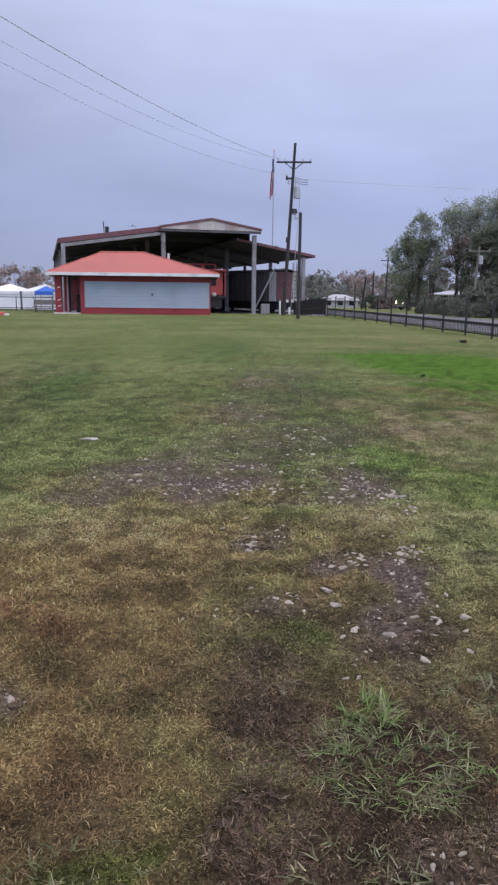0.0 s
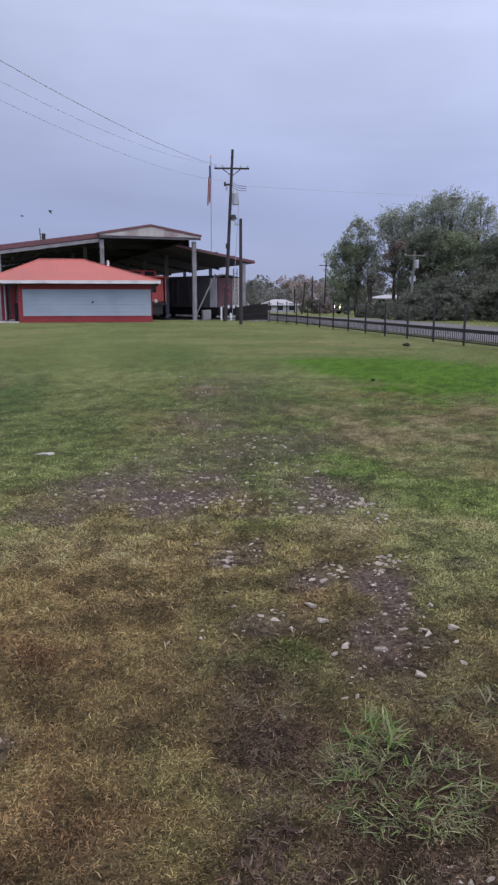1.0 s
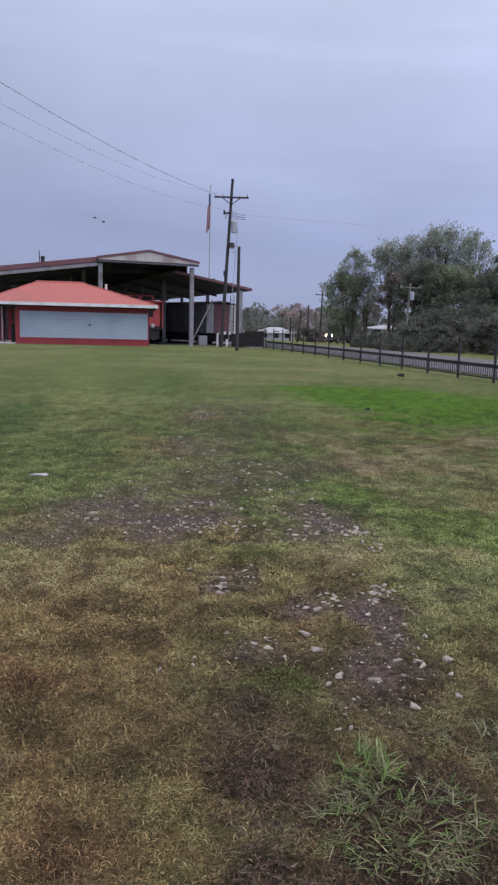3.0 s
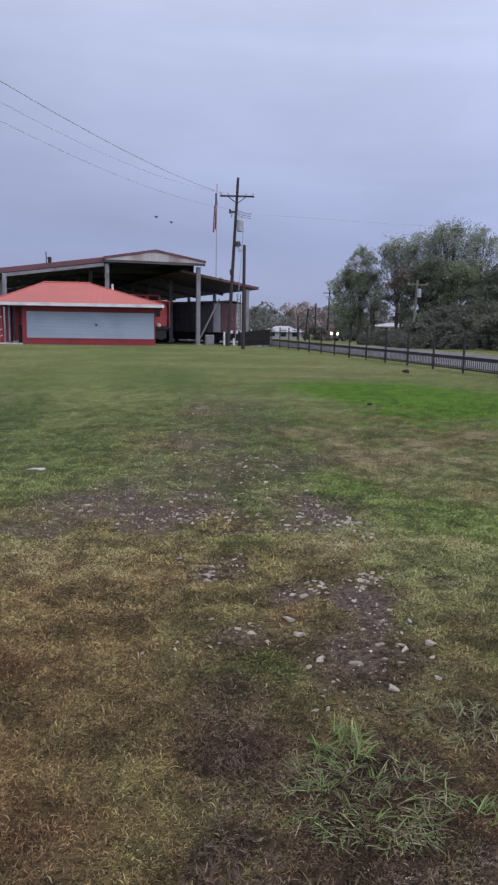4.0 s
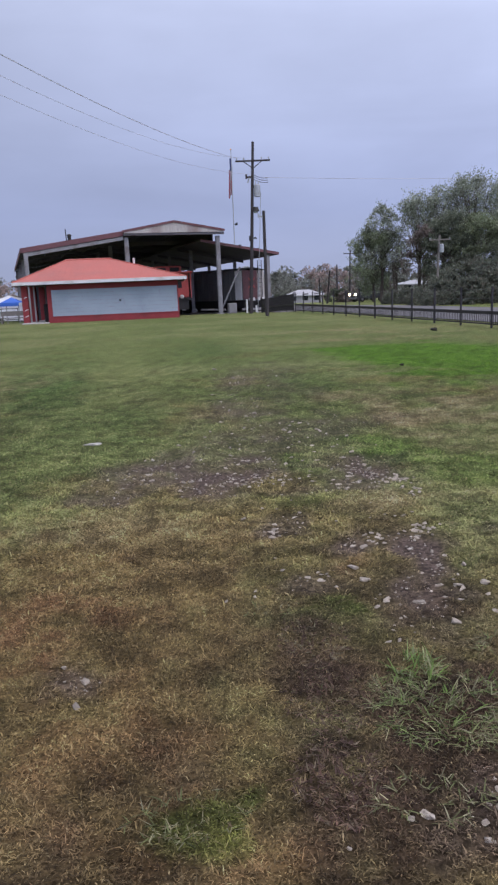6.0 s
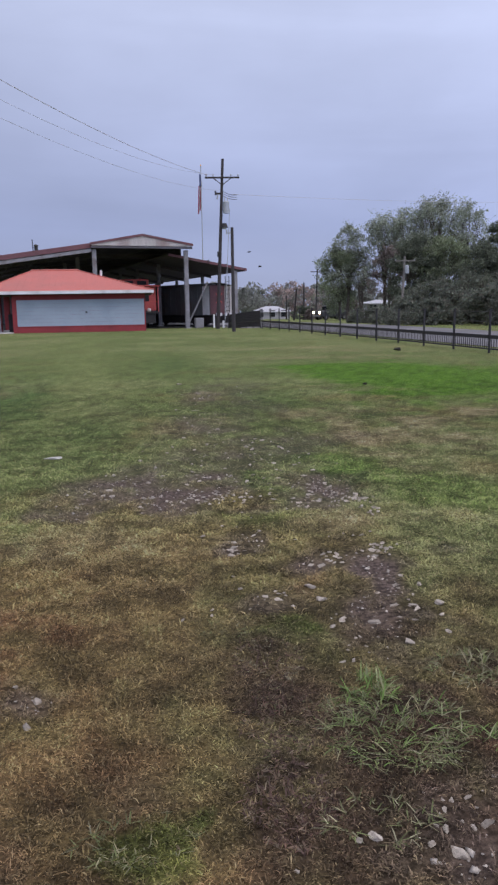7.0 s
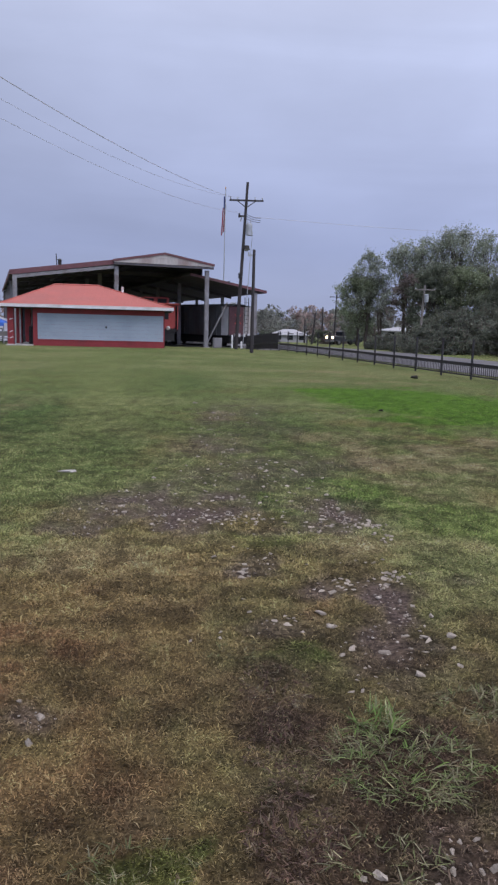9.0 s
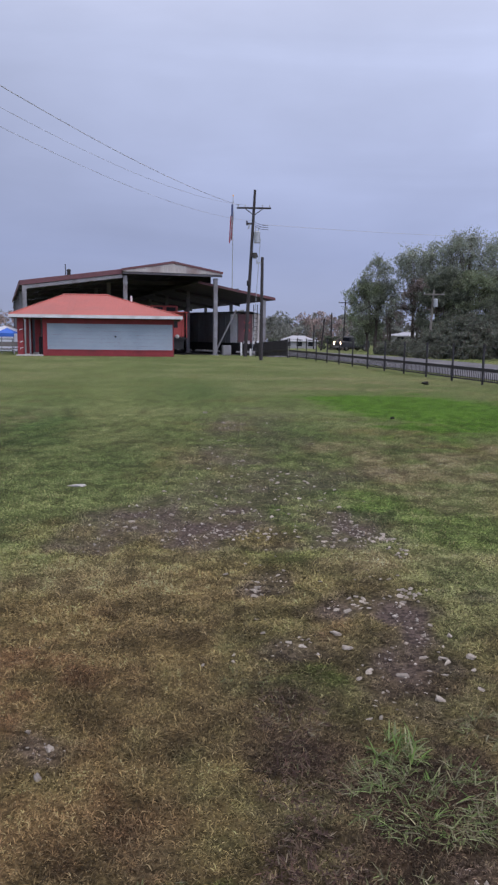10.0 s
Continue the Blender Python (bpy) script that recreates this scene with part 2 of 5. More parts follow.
def sheet(bm, corners, thick):
    """A slab with the given top corners and a thickness downwards."""
    top = [bm.verts.new(c) for c in corners]
    low = [bm.verts.new((c[0], c[1], c[2] - thick)) for c in corners]
    bm.faces.new(top)
    bm.faces.new(low[::-1])
    n = len(top)
    for i in range(n):
        bm.faces.new((top[i], low[i], low[(i + 1) % n], top[(i + 1) % n]))
    return bm


def mesh_np(name, verts, faces, mat, tone=None, smooth=False):
    me = bpy.data.meshes.new(name)
    nv, nf, k = len(verts), len(faces), faces.shape[1]
    me.vertices.add(nv)
    me.vertices.foreach_set("co", np.ascontiguousarray(verts, np.float32).ravel())
    me.loops.add(nf * k)
    me.loops.foreach_set("vertex_index", np.ascontiguousarray(faces, np.int32).ravel())
    me.polygons.add(nf)
    me.polygons.foreach_set("loop_start", np.arange(0, nf * k, k, dtype=np.int32))
    me.polygons.foreach_set("loop_total", np.full(nf, k, np.int32))
    if smooth:
        me.polygons.foreach_set("use_smooth", np.ones(nf, bool))
    if tone is not None:
        layer = me.color_attributes.new("tone", "FLOAT_COLOR", "POINT")
        layer.data.foreach_set("color", np.c_[tone, np.ones(nv)].astype(np.float32).ravel())
    me.update(calc_edges=True)
    me.validate()
    me.materials.append(mat)
    return new(name, me)


# ---- ground ----
TABLES = {}


def lattice(x, y, size, seed):
    """Smooth value noise from 0 to 1."""
    if seed not in TABLES:
        TABLES[seed] = np.random.RandomState(seed).rand(256, 256)
    table = TABLES[seed]
    u, v = np.asarray(x) / size + 1000, np.asarray(y) / size + 1000
    i, j = np.floor(u).astype(int), np.floor(v).astype(int)
    a, b = u - i, v - j
    a, b = a * a * (3 - 2 * a), b * b * (3 - 2 * b)
    t = lambda p, q: table[p % 256, q % 256]
    return (t(i, j) * (1 - a) + t(i + 1, j) * a) * (1 - b) + (t(i, j + 1) * (1 - a) + t(i + 1, j + 1) * a) * b


def fbm(x, y, size, seed):
    return sum(lattice(x, y, size / 2**k, seed + k) * 0.5 ** (k + 1) for k in range(4)) / 0.9375


def ramp(v, a, b):
    t = np.clip((v - a) / (b - a), 0, 1)
    return t * t * (3 - 2 * t)


def height(x, y):
    x, y = np.asarray(x, float), np.asarray(y, float)
    q = np.clip(y - 42, 0, 24)
    z = -0.012 * q * q / 48 - 0.012 * np.clip(y - 66, 0, 4000) - 0.30 * ramp(y, 50, 64) * (1 - ramp(x, 2, 8))
    near = 1 - ramp(y, 25, 40)
    return z + near * (0.018 * (fbm(x, y, 1.2, 40) - 0.5) + 0.012 * (fbm(x, y, 0.3, 50) - 0.5))


def ground_at(x, y):
    return float(height(x, y))


def spots(x, y, rows, edge=0.6):
    """Ragged patches: centre, radii, turn in degrees and strength of each."""
    total = np.zeros_like(np.asarray(x, float))
    for cx, cy, rx, ry, turn, power in rows:
        c, s = math.cos(radians(turn)), math.sin(radians(turn))
        dx, dy = x - cx, y - cy
        far = np.hypot((c * dx + s * dy) / rx, (-s * dx + c * dy) / ry)
        near = np.nonzero(far < 2.4)
        px, py = x[near], y[near]
        rag = 1.6 * (fbm(px, py, 0.5 * (rx + ry), 77) - 0.5) + 1.3 * (fbm(px, py, 0.10 + 0.014 * cy, 78) - 0.5)
        total[near] = np.maximum(total[near], power * (1 - ramp(far[near] + rag, 1 - edge, 1 + edge)))
    return total


DIRT = [(0.56, 2.98, 0.24, 0.38, 0, 1), (0.76, 3.75, 0.2, 0.4, 0, 1), (0.40, 3.95, 0.22, 0.16, 0, 0.8), (-0.55, 6.05, 0.55, 0.8, 0, 1), (0.64, 5.78, 0.55, 0.6, 0, 1),
        (0.0, 4.28, 0.18, 0.2, 0, 0.95), (0.10, 3.34, 0.16, 0.14, 0, 0.6), (-0.98, 2.42, 0.16, 0.12, 0, 0.75), (0.55, 1.6, 0.26, 0.2, 0, 0.95), (0.05, 7.2, 0.8, 0.9, 0, 0.65)]
DIRT += [(-0.4, 9.6, 0.5, 1.5, 0, 0.65), (-0.35, 12.5, 0.45, 1.6, 0, 0.6), (0.55, 8.0, 0.9, 0.6, 0, 0.6), (0.35, 10.8, 0.4, 1.4, 0, 0.45), (-1.2, 5.7, 0.45, 0.5, 0, 0.8),
        (1.2, 4.1, 0.16, 0.14, 0, 0.7), (0.1, 5.9, 0.5, 0.5, 0, 0.55), (0.3, 13.5, 0.5, 1.8, 0, 0.4)]
# dead weed patches, and at the end shade painted under the green tufts
WEEDS_TUFT_SHADE = [(-0.02, 1.75, 0.16, 0.42, 0, 0.85), (0.02, 2.4, 0.22, 0.5, 0, 0.9), (0.02, 2.85, 0.16, 0.3, 0, 0.7), (0.12, 2.2, 0.16, 0.3, 0, 0.5), (0.62, 1.85, 0.3, 0.25, 0, 0.2), (0.72, 2.15, 0.16, 0.2, 0, 0.8), (0.42, 2.1, 0.32, 0.36, 0, 0.85), (0.9, 2.5, 0.2, 0.15, 0, 0.6)]
OLIVE = [(-0.85, 3.3, 1.4, 1.7, 0, 1), (-1.0, 2.7, 1.0, 1.3, 0, 1), (-0.3, 1.6, 1.5, 0.7, 0, 0.9), (-0.5, 4.2, 1.1, 1.0, 0, 0.75), (0.9, 2.4, 0.9, 1.1, 0, 0.55), (0.1, 3.6, 0.5, 0.7, 0, 0.6)]
RUST = [(-1.15, 2.75, 0.4, 0.7, 0, 0.85), (-0.75, 2.2, 0.35, 0.4, 0, 0.6), (-0.4, 1.85, 0.3, 0.3, 0, 0.6), (0.75, 1.8, 0.25, 0.4, 0, 0.8), (-0.35, 1.45, 0.5, 0.15, 0, 0.5), (0.3, 3.75, 0.2, 0.25, 0, 0.5)]
STRAW = [(2.1, 8.3, 0.75, 2.0, 8, 1), (1.5, 9.9, 0.6, 1.0, 0, 0.8), (2.7, 9.7, 0.7, 0.8, 0, 0.7), (-0.4, 9.0, 0.5, 0.9, 0, 0.6), (3.9, 10.1, 0.8, 0.5, 0, 0.9), (3.3, 21.6, 2.6, 0.7, 0, 0.6), (-4.4, 13.0, 0.6, 1.4, 0, 0.6),
         (0.75, 4.85, 0.6, 0.25, 0, 0.85), (5.5, 24.0, 2.5, 0.6, -20, 0.5), (-0.45, 12.4, 0.3, 0.8, 0, 0.7), (-1.0, 4.4, 0.8, 0.35, 0, 0.5), (-0.2, 4.9, 0.5, 0.2, 0, 0.5), (3.0, 26.5, 3.0, 0.6, 0, 0.5)]
LUSH = [(3.9, 15.4, 1.5, 4.2, 4, 1), (2.7, 17.9, 1.2, 1.3, 0, 1), (5.9, 14.2, 2.0, 3.0, -10, 0.95), (8.5, 13.0, 2.4, 2.4, 0, 0.9), (1.2, 6.6, 0.35, 0.6, 0, 0.45), (1.65, 5.7, 0.55, 0.6, 0, 0.4),
        (0.15, 5.0, 0.4, 0.18, 0, 0.35), (-0.4, 1.55, 0.16, 0.12, 0, 0.45), (0.12, 3.0, 0.14, 0.15, 0, 0.45), (0.2, 6.1, 0.18, 0.4, 0, 0.6)]
DEEP = [(-3.6, 12.6, 0.75, 3.2, 12, 0.9), (-1.75, 8.6, 0.35, 1.6, 10, 0.5), (-1.0, 20.0, 0.8, 4.0, 6, 0.5), (0.9, 7.4, 0.5, 0.7, 0, 0.45), (0.6, 12.0, 0.7, 1.2, 0, 0.4), (0.95, 6.2, 0.3, 0.5, 0, 0.5)]
WORN = [(-2.3, 10.0, 0.5, 4.0, 8, 0.9), (-3.4, 19.0, 0.8, 6.0, 10, 0.9), (-1.85, 6.2, 0.4, 1.0, 0, 0.7), (-5.2, 30.0, 1.2, 8.0, 10, 0.6)]
C_GRASS, C_PALE = np.array((0.118, 0.150, 0.050)), np.array((0.170, 0.188, 0.076))
C_DIRT, C_WEED_SHADE = np.array((0.122, 0.092, 0.080)), np.array((0.052, 0.033, 0.024))
C_OLIVE, C_RUST = np.array((0.178, 0.132, 0.058)), np.array((0.182, 0.102, 0.052))
C_STRAW, C_LUSH = np.array((0.262, 0.210, 0.118)), np.array((0.078, 0.156, 0.018))
C_DEEP, C_WORN = np.array((0.075, 0.118, 0.036)), np.array((0.165, 0.192, 0.070))
C_BROWN = np.array((0.100, 0.071, 0.040))
BROWN = [(0.4, 1.5, 1.3, 0.65, 0, 1), (0.95, 2.2, 0.7, 0.9, 0, 1), (0.2, 2.5, 0.6, 0.7, 0, 0.7), (-0.7, 1.4, 0.9, 0.35, 0, 0.5), (0.5, 3.4, 0.9, 0.9, 0, 0.5), (-0.2, 3.4, 0.4, 0.5, 0, 0.4)]


def cover(x, y):
    """The turf's base colour, and how bare it is, at places on the ground."""
    x, y = np.asarray(x, float), np.asarray(y, float)
    mix = lambda a, b, t: a + (b - a) * t[..., None]
    near = 1 - ramp(y, 9, 22)
    col = mix(C_GRASS * np.ones((*x.shape, 1)), C_PALE, ramp(fbm(x, y, 2.5, 3), 0.3, 0.75))
    col = mix(col, C_OLIVE, (0.25 + 0.35 * near) * ramp(fbm(x, y, 0.8, 9), 0.5, 0.8))
    col = mix(col, C_WORN, spots(x, y, WORN, 0.9))
    col = mix(col, C_DEEP, spots(x, y, DEEP, 0.9))
    col = mix(col, C_OLIVE, spots(x, y, OLIVE, 0.7))
    col = mix(col, C_BROWN, spots(x, y, BROWN, 0.8) * ramp(fbm(x, y, 0.3, 25), 0.15, 0.6))
    col = mix(col, C_RUST, spots(x, y, RUST, 0.8) * ramp(fbm(x, y, 0.2, 21), 0.3, 0.7))
    col = mix(col, C_STRAW, spots(x, y, STRAW, 0.8) * ramp(fbm(x, y, 0.5, 15), 0.25, 0.75))
    col = mix(col, C_LUSH, spots(x, y, LUSH, 0.4))
    col = mix(col, C_WEED_SHADE, spots(x, y, WEEDS_TUFT_SHADE, 0.6))
    # small mottling of thatch and soil, finest close by
    fine = fbm(x, y, 0.16, 61) * 0.8 + fbm(x, y, 0.7, 65) * 0.2
    col = col * (1 + (0.12 + 0.28 * near) * (2 * ramp(fine, 0.25, 0.75) - 0.95))[..., None]
    bare = spots(x, y, DIRT, 0.6)
    bare = bare * (0.5 + 0.5 * ramp(fbm(x, y, 0.32, 91), 0.34, 0.56))
    col = mix(col, C_DIRT, bare)
    return col, bare


def ground():
    r = np.r_[0.002, 0.15, 0.3 * 1.021 ** np.arange(460)]
    a = np.radians(np.r_[np.arange(-38, 38, 0.25), np.arange(38, 322, 1.5)])
    R, A = np.meshgrid(r, a, indexing="ij")
    x, y = R * np.sin(A), R * np.cos(A) - 0.6
    col, bare = cover(x, y)
    z = height(x, y) - 0.02 * bare * (R < 20)
    # thatch and soil between nearer blades, darkened as their shade; farther off the sward closes
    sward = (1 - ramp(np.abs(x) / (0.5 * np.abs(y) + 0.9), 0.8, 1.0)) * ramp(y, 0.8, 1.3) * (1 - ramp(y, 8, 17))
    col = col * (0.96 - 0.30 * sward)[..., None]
    col = np.where(bare[..., None] > 0.5, col * 1.35, col)
    verts = np.stack([x, y, z], -1).reshape(-1, 3)
    n, k = len(r), len(a)
    i = np.arange(n - 1)[:, None] * k
    j, j2 = np.arange(k)[None], (np.arange(k)[None] + 1) % k
    faces = np.stack([i + j, i + k + j, i + k + j2, i + j2], -1).reshape(-1, 4)
    tone = col.reshape(-1, 3)
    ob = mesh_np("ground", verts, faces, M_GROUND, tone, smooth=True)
    return tagged(ob, "mown patchy grass field with bare dirt and stones", "ground", kind="structure")


ground()


STONES = []
STONES += [(0.57, 3.06, 0.03), (0.67, 2.8, 0.028), (0.4, 3.08, 0.027), (0.34, 3, 0.021), (0.3, 3.52, 0.03), (0.33, 3.33, 0.029), (-0.09, 3.54, 0.018), (-0.12, 3.73, 0.016), (0.04, 3.44, 0.021), (0.11, 3.38, 0.023), (0.15, 3.42, 0.012), (0.78, 3.54, 0.021), (0.71, 3.25, 0.023), (0.81, 3.18, 0.025), (0.8, 3.22, 0.02), (0.91, 3.49, 0.024), (0.85, 3.66, 0.016), (0.81, 3.78, 0.016), (0.79, 4.13, 0.031), (0.78, 4.03, 0.024), (0.75, 3.98, 0.02), (0.84, 4.21, 0.021), (0.42, 3.89, 0.033), (0.46, 4.08, 0.02), (0.55, 3.99, 0.017), (0.49, 3.96, 0.013), (0.72, 4.12, 0.017), (0.65, 4.02, 0.014), (-0.09, 4.29, 0.032), (-0.12, 4.14, 0.024)]
STONES += [(-0.09, 4.38, 0.018), (0.43, 2.88, 0.01), (0.46, 2.78, 0.01), (0.37, 2.75, 0.012), (0.32, 2.63, 0.014), (0.37, 2.64, 0.017), (0.7, 3.1, 0.017), (0.91, 3.08, 0.019), (0.88, 2.88, 0.021), (0.94, 3.22, 0.032), (-0.25, 3.26, 0.014), (-0.25, 3.18, 0.014), (-0.4, 3.14, 0.014), (0.09, 4.61, 0.019), (0.04, 4.52, 0.019), (-0.3, 4.52, 0.019), (0.32, 4.39, 0.015), (0.55, 4.42, 0.015), (0.72, 4.43, 0.018), (0.78, 4.43, 0.018), (0.91, 4.15, 0.018), (0.97, 4.21, 0.018), (0.86, 4.08, 0.014), (-1.15, 5.77, 0.024), (-1.12, 5.93, 0.024), (-1.07, 5.74, 0.023), (-0.79, 5.62, 0.023), (-0.73, 5.62, 0.023), (-0.8, 5.36, 0.022), (-0.6, 5.55, 0.022)]
STONES += [(-0.45, 5.56, 0.022), (-0.4, 5.62, 0.023), (-0.35, 5.55, 0.022), (-0.3, 5.66, 0.023), (-0.29, 5.47, 0.022), (-0.19, 5.82, 0.023), (-0.45, 6.07, 0.024), (-0.34, 6.18, 0.025), (-0.41, 6.56, 0.026), (-0.8, 6.21, 0.025), (-0.78, 6.82, 0.027), (-0.95, 7.12, 0.028), (-0.42, 6.93, 0.027), (-0.3, 6.36, 0.025), (-0.16, 6.26, 0.025), (-0.05, 6.36, 0.025), (0.16, 6.38, 0.025), (0.16, 6.83, 0.027), (0.4, 6.88, 0.027), (0.18, 7.77, 0.031), (0.23, 7.65, 0.03), (0.38, 8.16, 0.032), (0.54, 7.74, 0.031), (0.56, 7.65, 0.03), (-0.27, 7.96, 0.031), (-0.13, 9.01, 0.035), (-0.54, 8.44, 0.033), (-0.81, 14.63, 0.056), (-0.42, 13.02, 0.05), (-0.05, 5.63, 0.023)]
STONES += [(0.01, 5.54, 0.022), (0.03, 5.46, 0.022), (0.09, 5.55, 0.022), (0.06, 5.69, 0.023), (0.27, 5.46, 0.022), (0.47, 5.85, 0.023), (0.44, 5.51, 0.022), (0.46, 5.37, 0.022), (0.54, 5.36, 0.022), (0.57, 5.59, 0.023), (0.65, 5.85, 0.024), (0.78, 6.01, 0.024), (0.8, 5.88, 0.024), (0.77, 5.61, 0.023), (0.8, 5.68, 0.023), (0.83, 5.65, 0.023), (0.85, 5.37, 0.022), (0.9, 5.5, 0.022), (0.92, 5.43, 0.022), (0.83, 5.44, 0.022), (0.5, 5.21, 0.021), (0.63, 5.39, 0.022), (0.38, 6.22, 0.025), (0.62, 6.29, 0.025), (0.09, 6.12, 0.024), (0.74, 6.47, 0.026), (0.6, 6.79, 0.027), (1.02, 5.11, 0.021), (0.97, 5.03, 0.021), (1.03, 5.01, 0.021)]
STONES += [(0.34, 5.2, 0.021), (-0.97, 2.42, 0.025), (-0.96, 2.21, 0.024), (-1.08, 2.54, 0.01), (-1.08, 2.53, 0.013), (0.22, 1.54, 0.023), (0.17, 1.53, 0.013), (-0.03, 1.42, 0.011), (0.22, 1.55, 0.023), (0.45, 1.46, 0.029), (0.57, 1.57, 0.024), (0.17, 1.53, 0.011), (0.5, 1.59, 0.01), (0.5, 1.69, 0.012), (0.44, 1.56, 0.014)]
# heaps and scatters of broken stone: centre, half widths, count and size
HEAPS = [(-0.10, 4.25, 0.06, 0.14, 9, 0.022), (0.06, 4.42, 0.09, 0.12, 6, 0.014), (0.83, 4.14, 0.07, 0.12, 12, 0.021), (0.50, 4.05, 0.12, 0.10, 9, 0.017), (0.98, 5.45, 0.06, 0.14, 20, 0.019), (0.72, 5.55, 0.26, 0.32, 26, 0.017),
         (-0.35, 5.6, 0.36, 0.26, 24, 0.016), (0.03, 5.6, 0.18, 0.2, 10, 0.016), (1.02, 5.08, 0.10, 0.12, 8, 0.018), (-1.05, 5.7, 0.25, 0.25, 9, 0.019), (0.0, 6.9, 0.9, 0.9, 34, 0.015), (0.2, 8.0, 0.7, 0.7, 16, 0.018),
         (0.58, 3.0, 0.20, 0.28, 22, 0.009), (0.78, 3.45, 0.14, 0.35, 12, 0.013), (0.1, 3.42, 0.10, 0.07, 8, 0.010), (0.4, 4.7, 0.6, 0.35, 12, 0.011), (0.52, 1.62, 0.14, 0.14, 9, 0.013), (-0.5, 10.5, 0.3, 1.5, 10, 0.022)]
rng_heap = np.random.RandomState(31)
for hx, hy, sx, sy, count, size in HEAPS:
    for _ in range(count):
        STONES.append((hx + sx * float(rng_heap.normal(0, 0.6)), hy + sy * float(rng_heap.normal(0, 0.6)), size * float(rng_heap.uniform(0.55, 1.25))))


def blades(name, seed, y0, y1, count, length, width, lie, label, thin=0.95, spread=0.38, old=0.2, fade=1.0, bright=1.0, tuftiness=0.07):
    """A sward of separate bent blades, thinner where the soil is bare."""
    rs = np.random.RandomState(seed)
    y = y0 * (y1 / y0) ** rs.rand(count * 2) if y0 > 2 else np.sqrt(rs.uniform(y0**2, y1**2, count * 2))
    u = rs.uniform(-1, 1, count * 2)
    x = u * (0.5 * y + 0.9)
    col, bare = cover(x, y)
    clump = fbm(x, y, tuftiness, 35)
    # blades between clumps toned darker, shade of the gaps in their colour
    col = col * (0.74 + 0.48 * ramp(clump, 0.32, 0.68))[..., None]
    keep = rs.rand(len(x)) > 1 - (1 - ramp(y, y1 * 0.62, y1)) * ramp(y, y0 * 0.99, y0 * fade) + thin * bare + 0.7 * (1 - ramp(clump, 0.3, 0.6)) + ramp(np.abs(u), 0.8, 1.0)
    order = np.argsort(y)
    x, y, col, keep = x[order], y[order], col[order], keep[order]
    for sx, sy, sr in STONES:
        lo, hi = np.searchsorted(y, (sy - 3 * sr, sy + 2 * sr))
        keep[lo:hi] &= ((x[lo:hi] - sx) / (1.3 * sr)) ** 2 + ((y[lo:hi] - sy + 0.6 * sr) / (2.0 * sr)) ** 2 > 1
    keep = np.nonzero(keep)[0]
    keep = keep[np.sort(rs.permutation(len(keep))[:count])]
    x, y, col = x[keep], y[keep], col[keep]
    n = len(x)
    z = height(x, y)
    turn = rs.uniform(0, 2 * np.pi, n)
    tilt = np.radians(rs.normal(lie, 16, n).clip(5, 88))
    long = length * rs.lognormal(0, 0.35, n)
    d = np.stack([np.cos(turn), np.sin(turn)], -1)
    side = np.stack([-d[:, 1], d[:, 0], np.zeros(n)], -1) * (width * rs.uniform(0.6, 1.3, n))[:, None] / 2
    base = np.stack([x, y, z - 0.004], -1)
    mid = base + np.c_[d * (np.sin(tilt * 0.7) * long * 0.5)[:, None], np.cos(tilt * 0.7) * long * 0.5]
    tip = mid + np.c_[d * (np.sin(np.minimum(tilt * 1.35, 1.75)) * long * 0.5)[:, None], np.cos(np.minimum(tilt * 1.35, 1.75)) * long * 0.5]
    verts = np.stack([base, mid + side, mid - side, tip], 1).reshape(-1, 3)
    o = np.arange(n)[:, None] * 4
    faces = np.concatenate([o + [0, 1, 2], o + [2, 1, 3]], 0)
    shade = (bright * rs.lognormal(0.0, spread, n)).clip(0, 2.0)[:, None]
    dead = (rs.rand(n) < old)[:, None]
    col = np.where(dead, col * 0.5 + 0.5 * C_STRAW, col) * shade
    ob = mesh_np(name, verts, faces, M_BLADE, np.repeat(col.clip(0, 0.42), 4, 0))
    return tagged(ob, label, "grass", kind="stuff")


blades("near_grass", 1, 1.15, 4.8, 520000, 0.019, 0.0040, 74, "short matted brown and olive grass blades on soil", thin=0.97, spread=0.5, old=0.10, bright=0.86, tuftiness=0.035)
blades("middle_grass", 2, 2.6, 18.0, 360000, 0.026, 0.0072, 72, "short patchy green and straw grass blades", thin=0.92, spread=0.42, old=0.12, fade=1.7, bright=1.27, tuftiness=0.09)


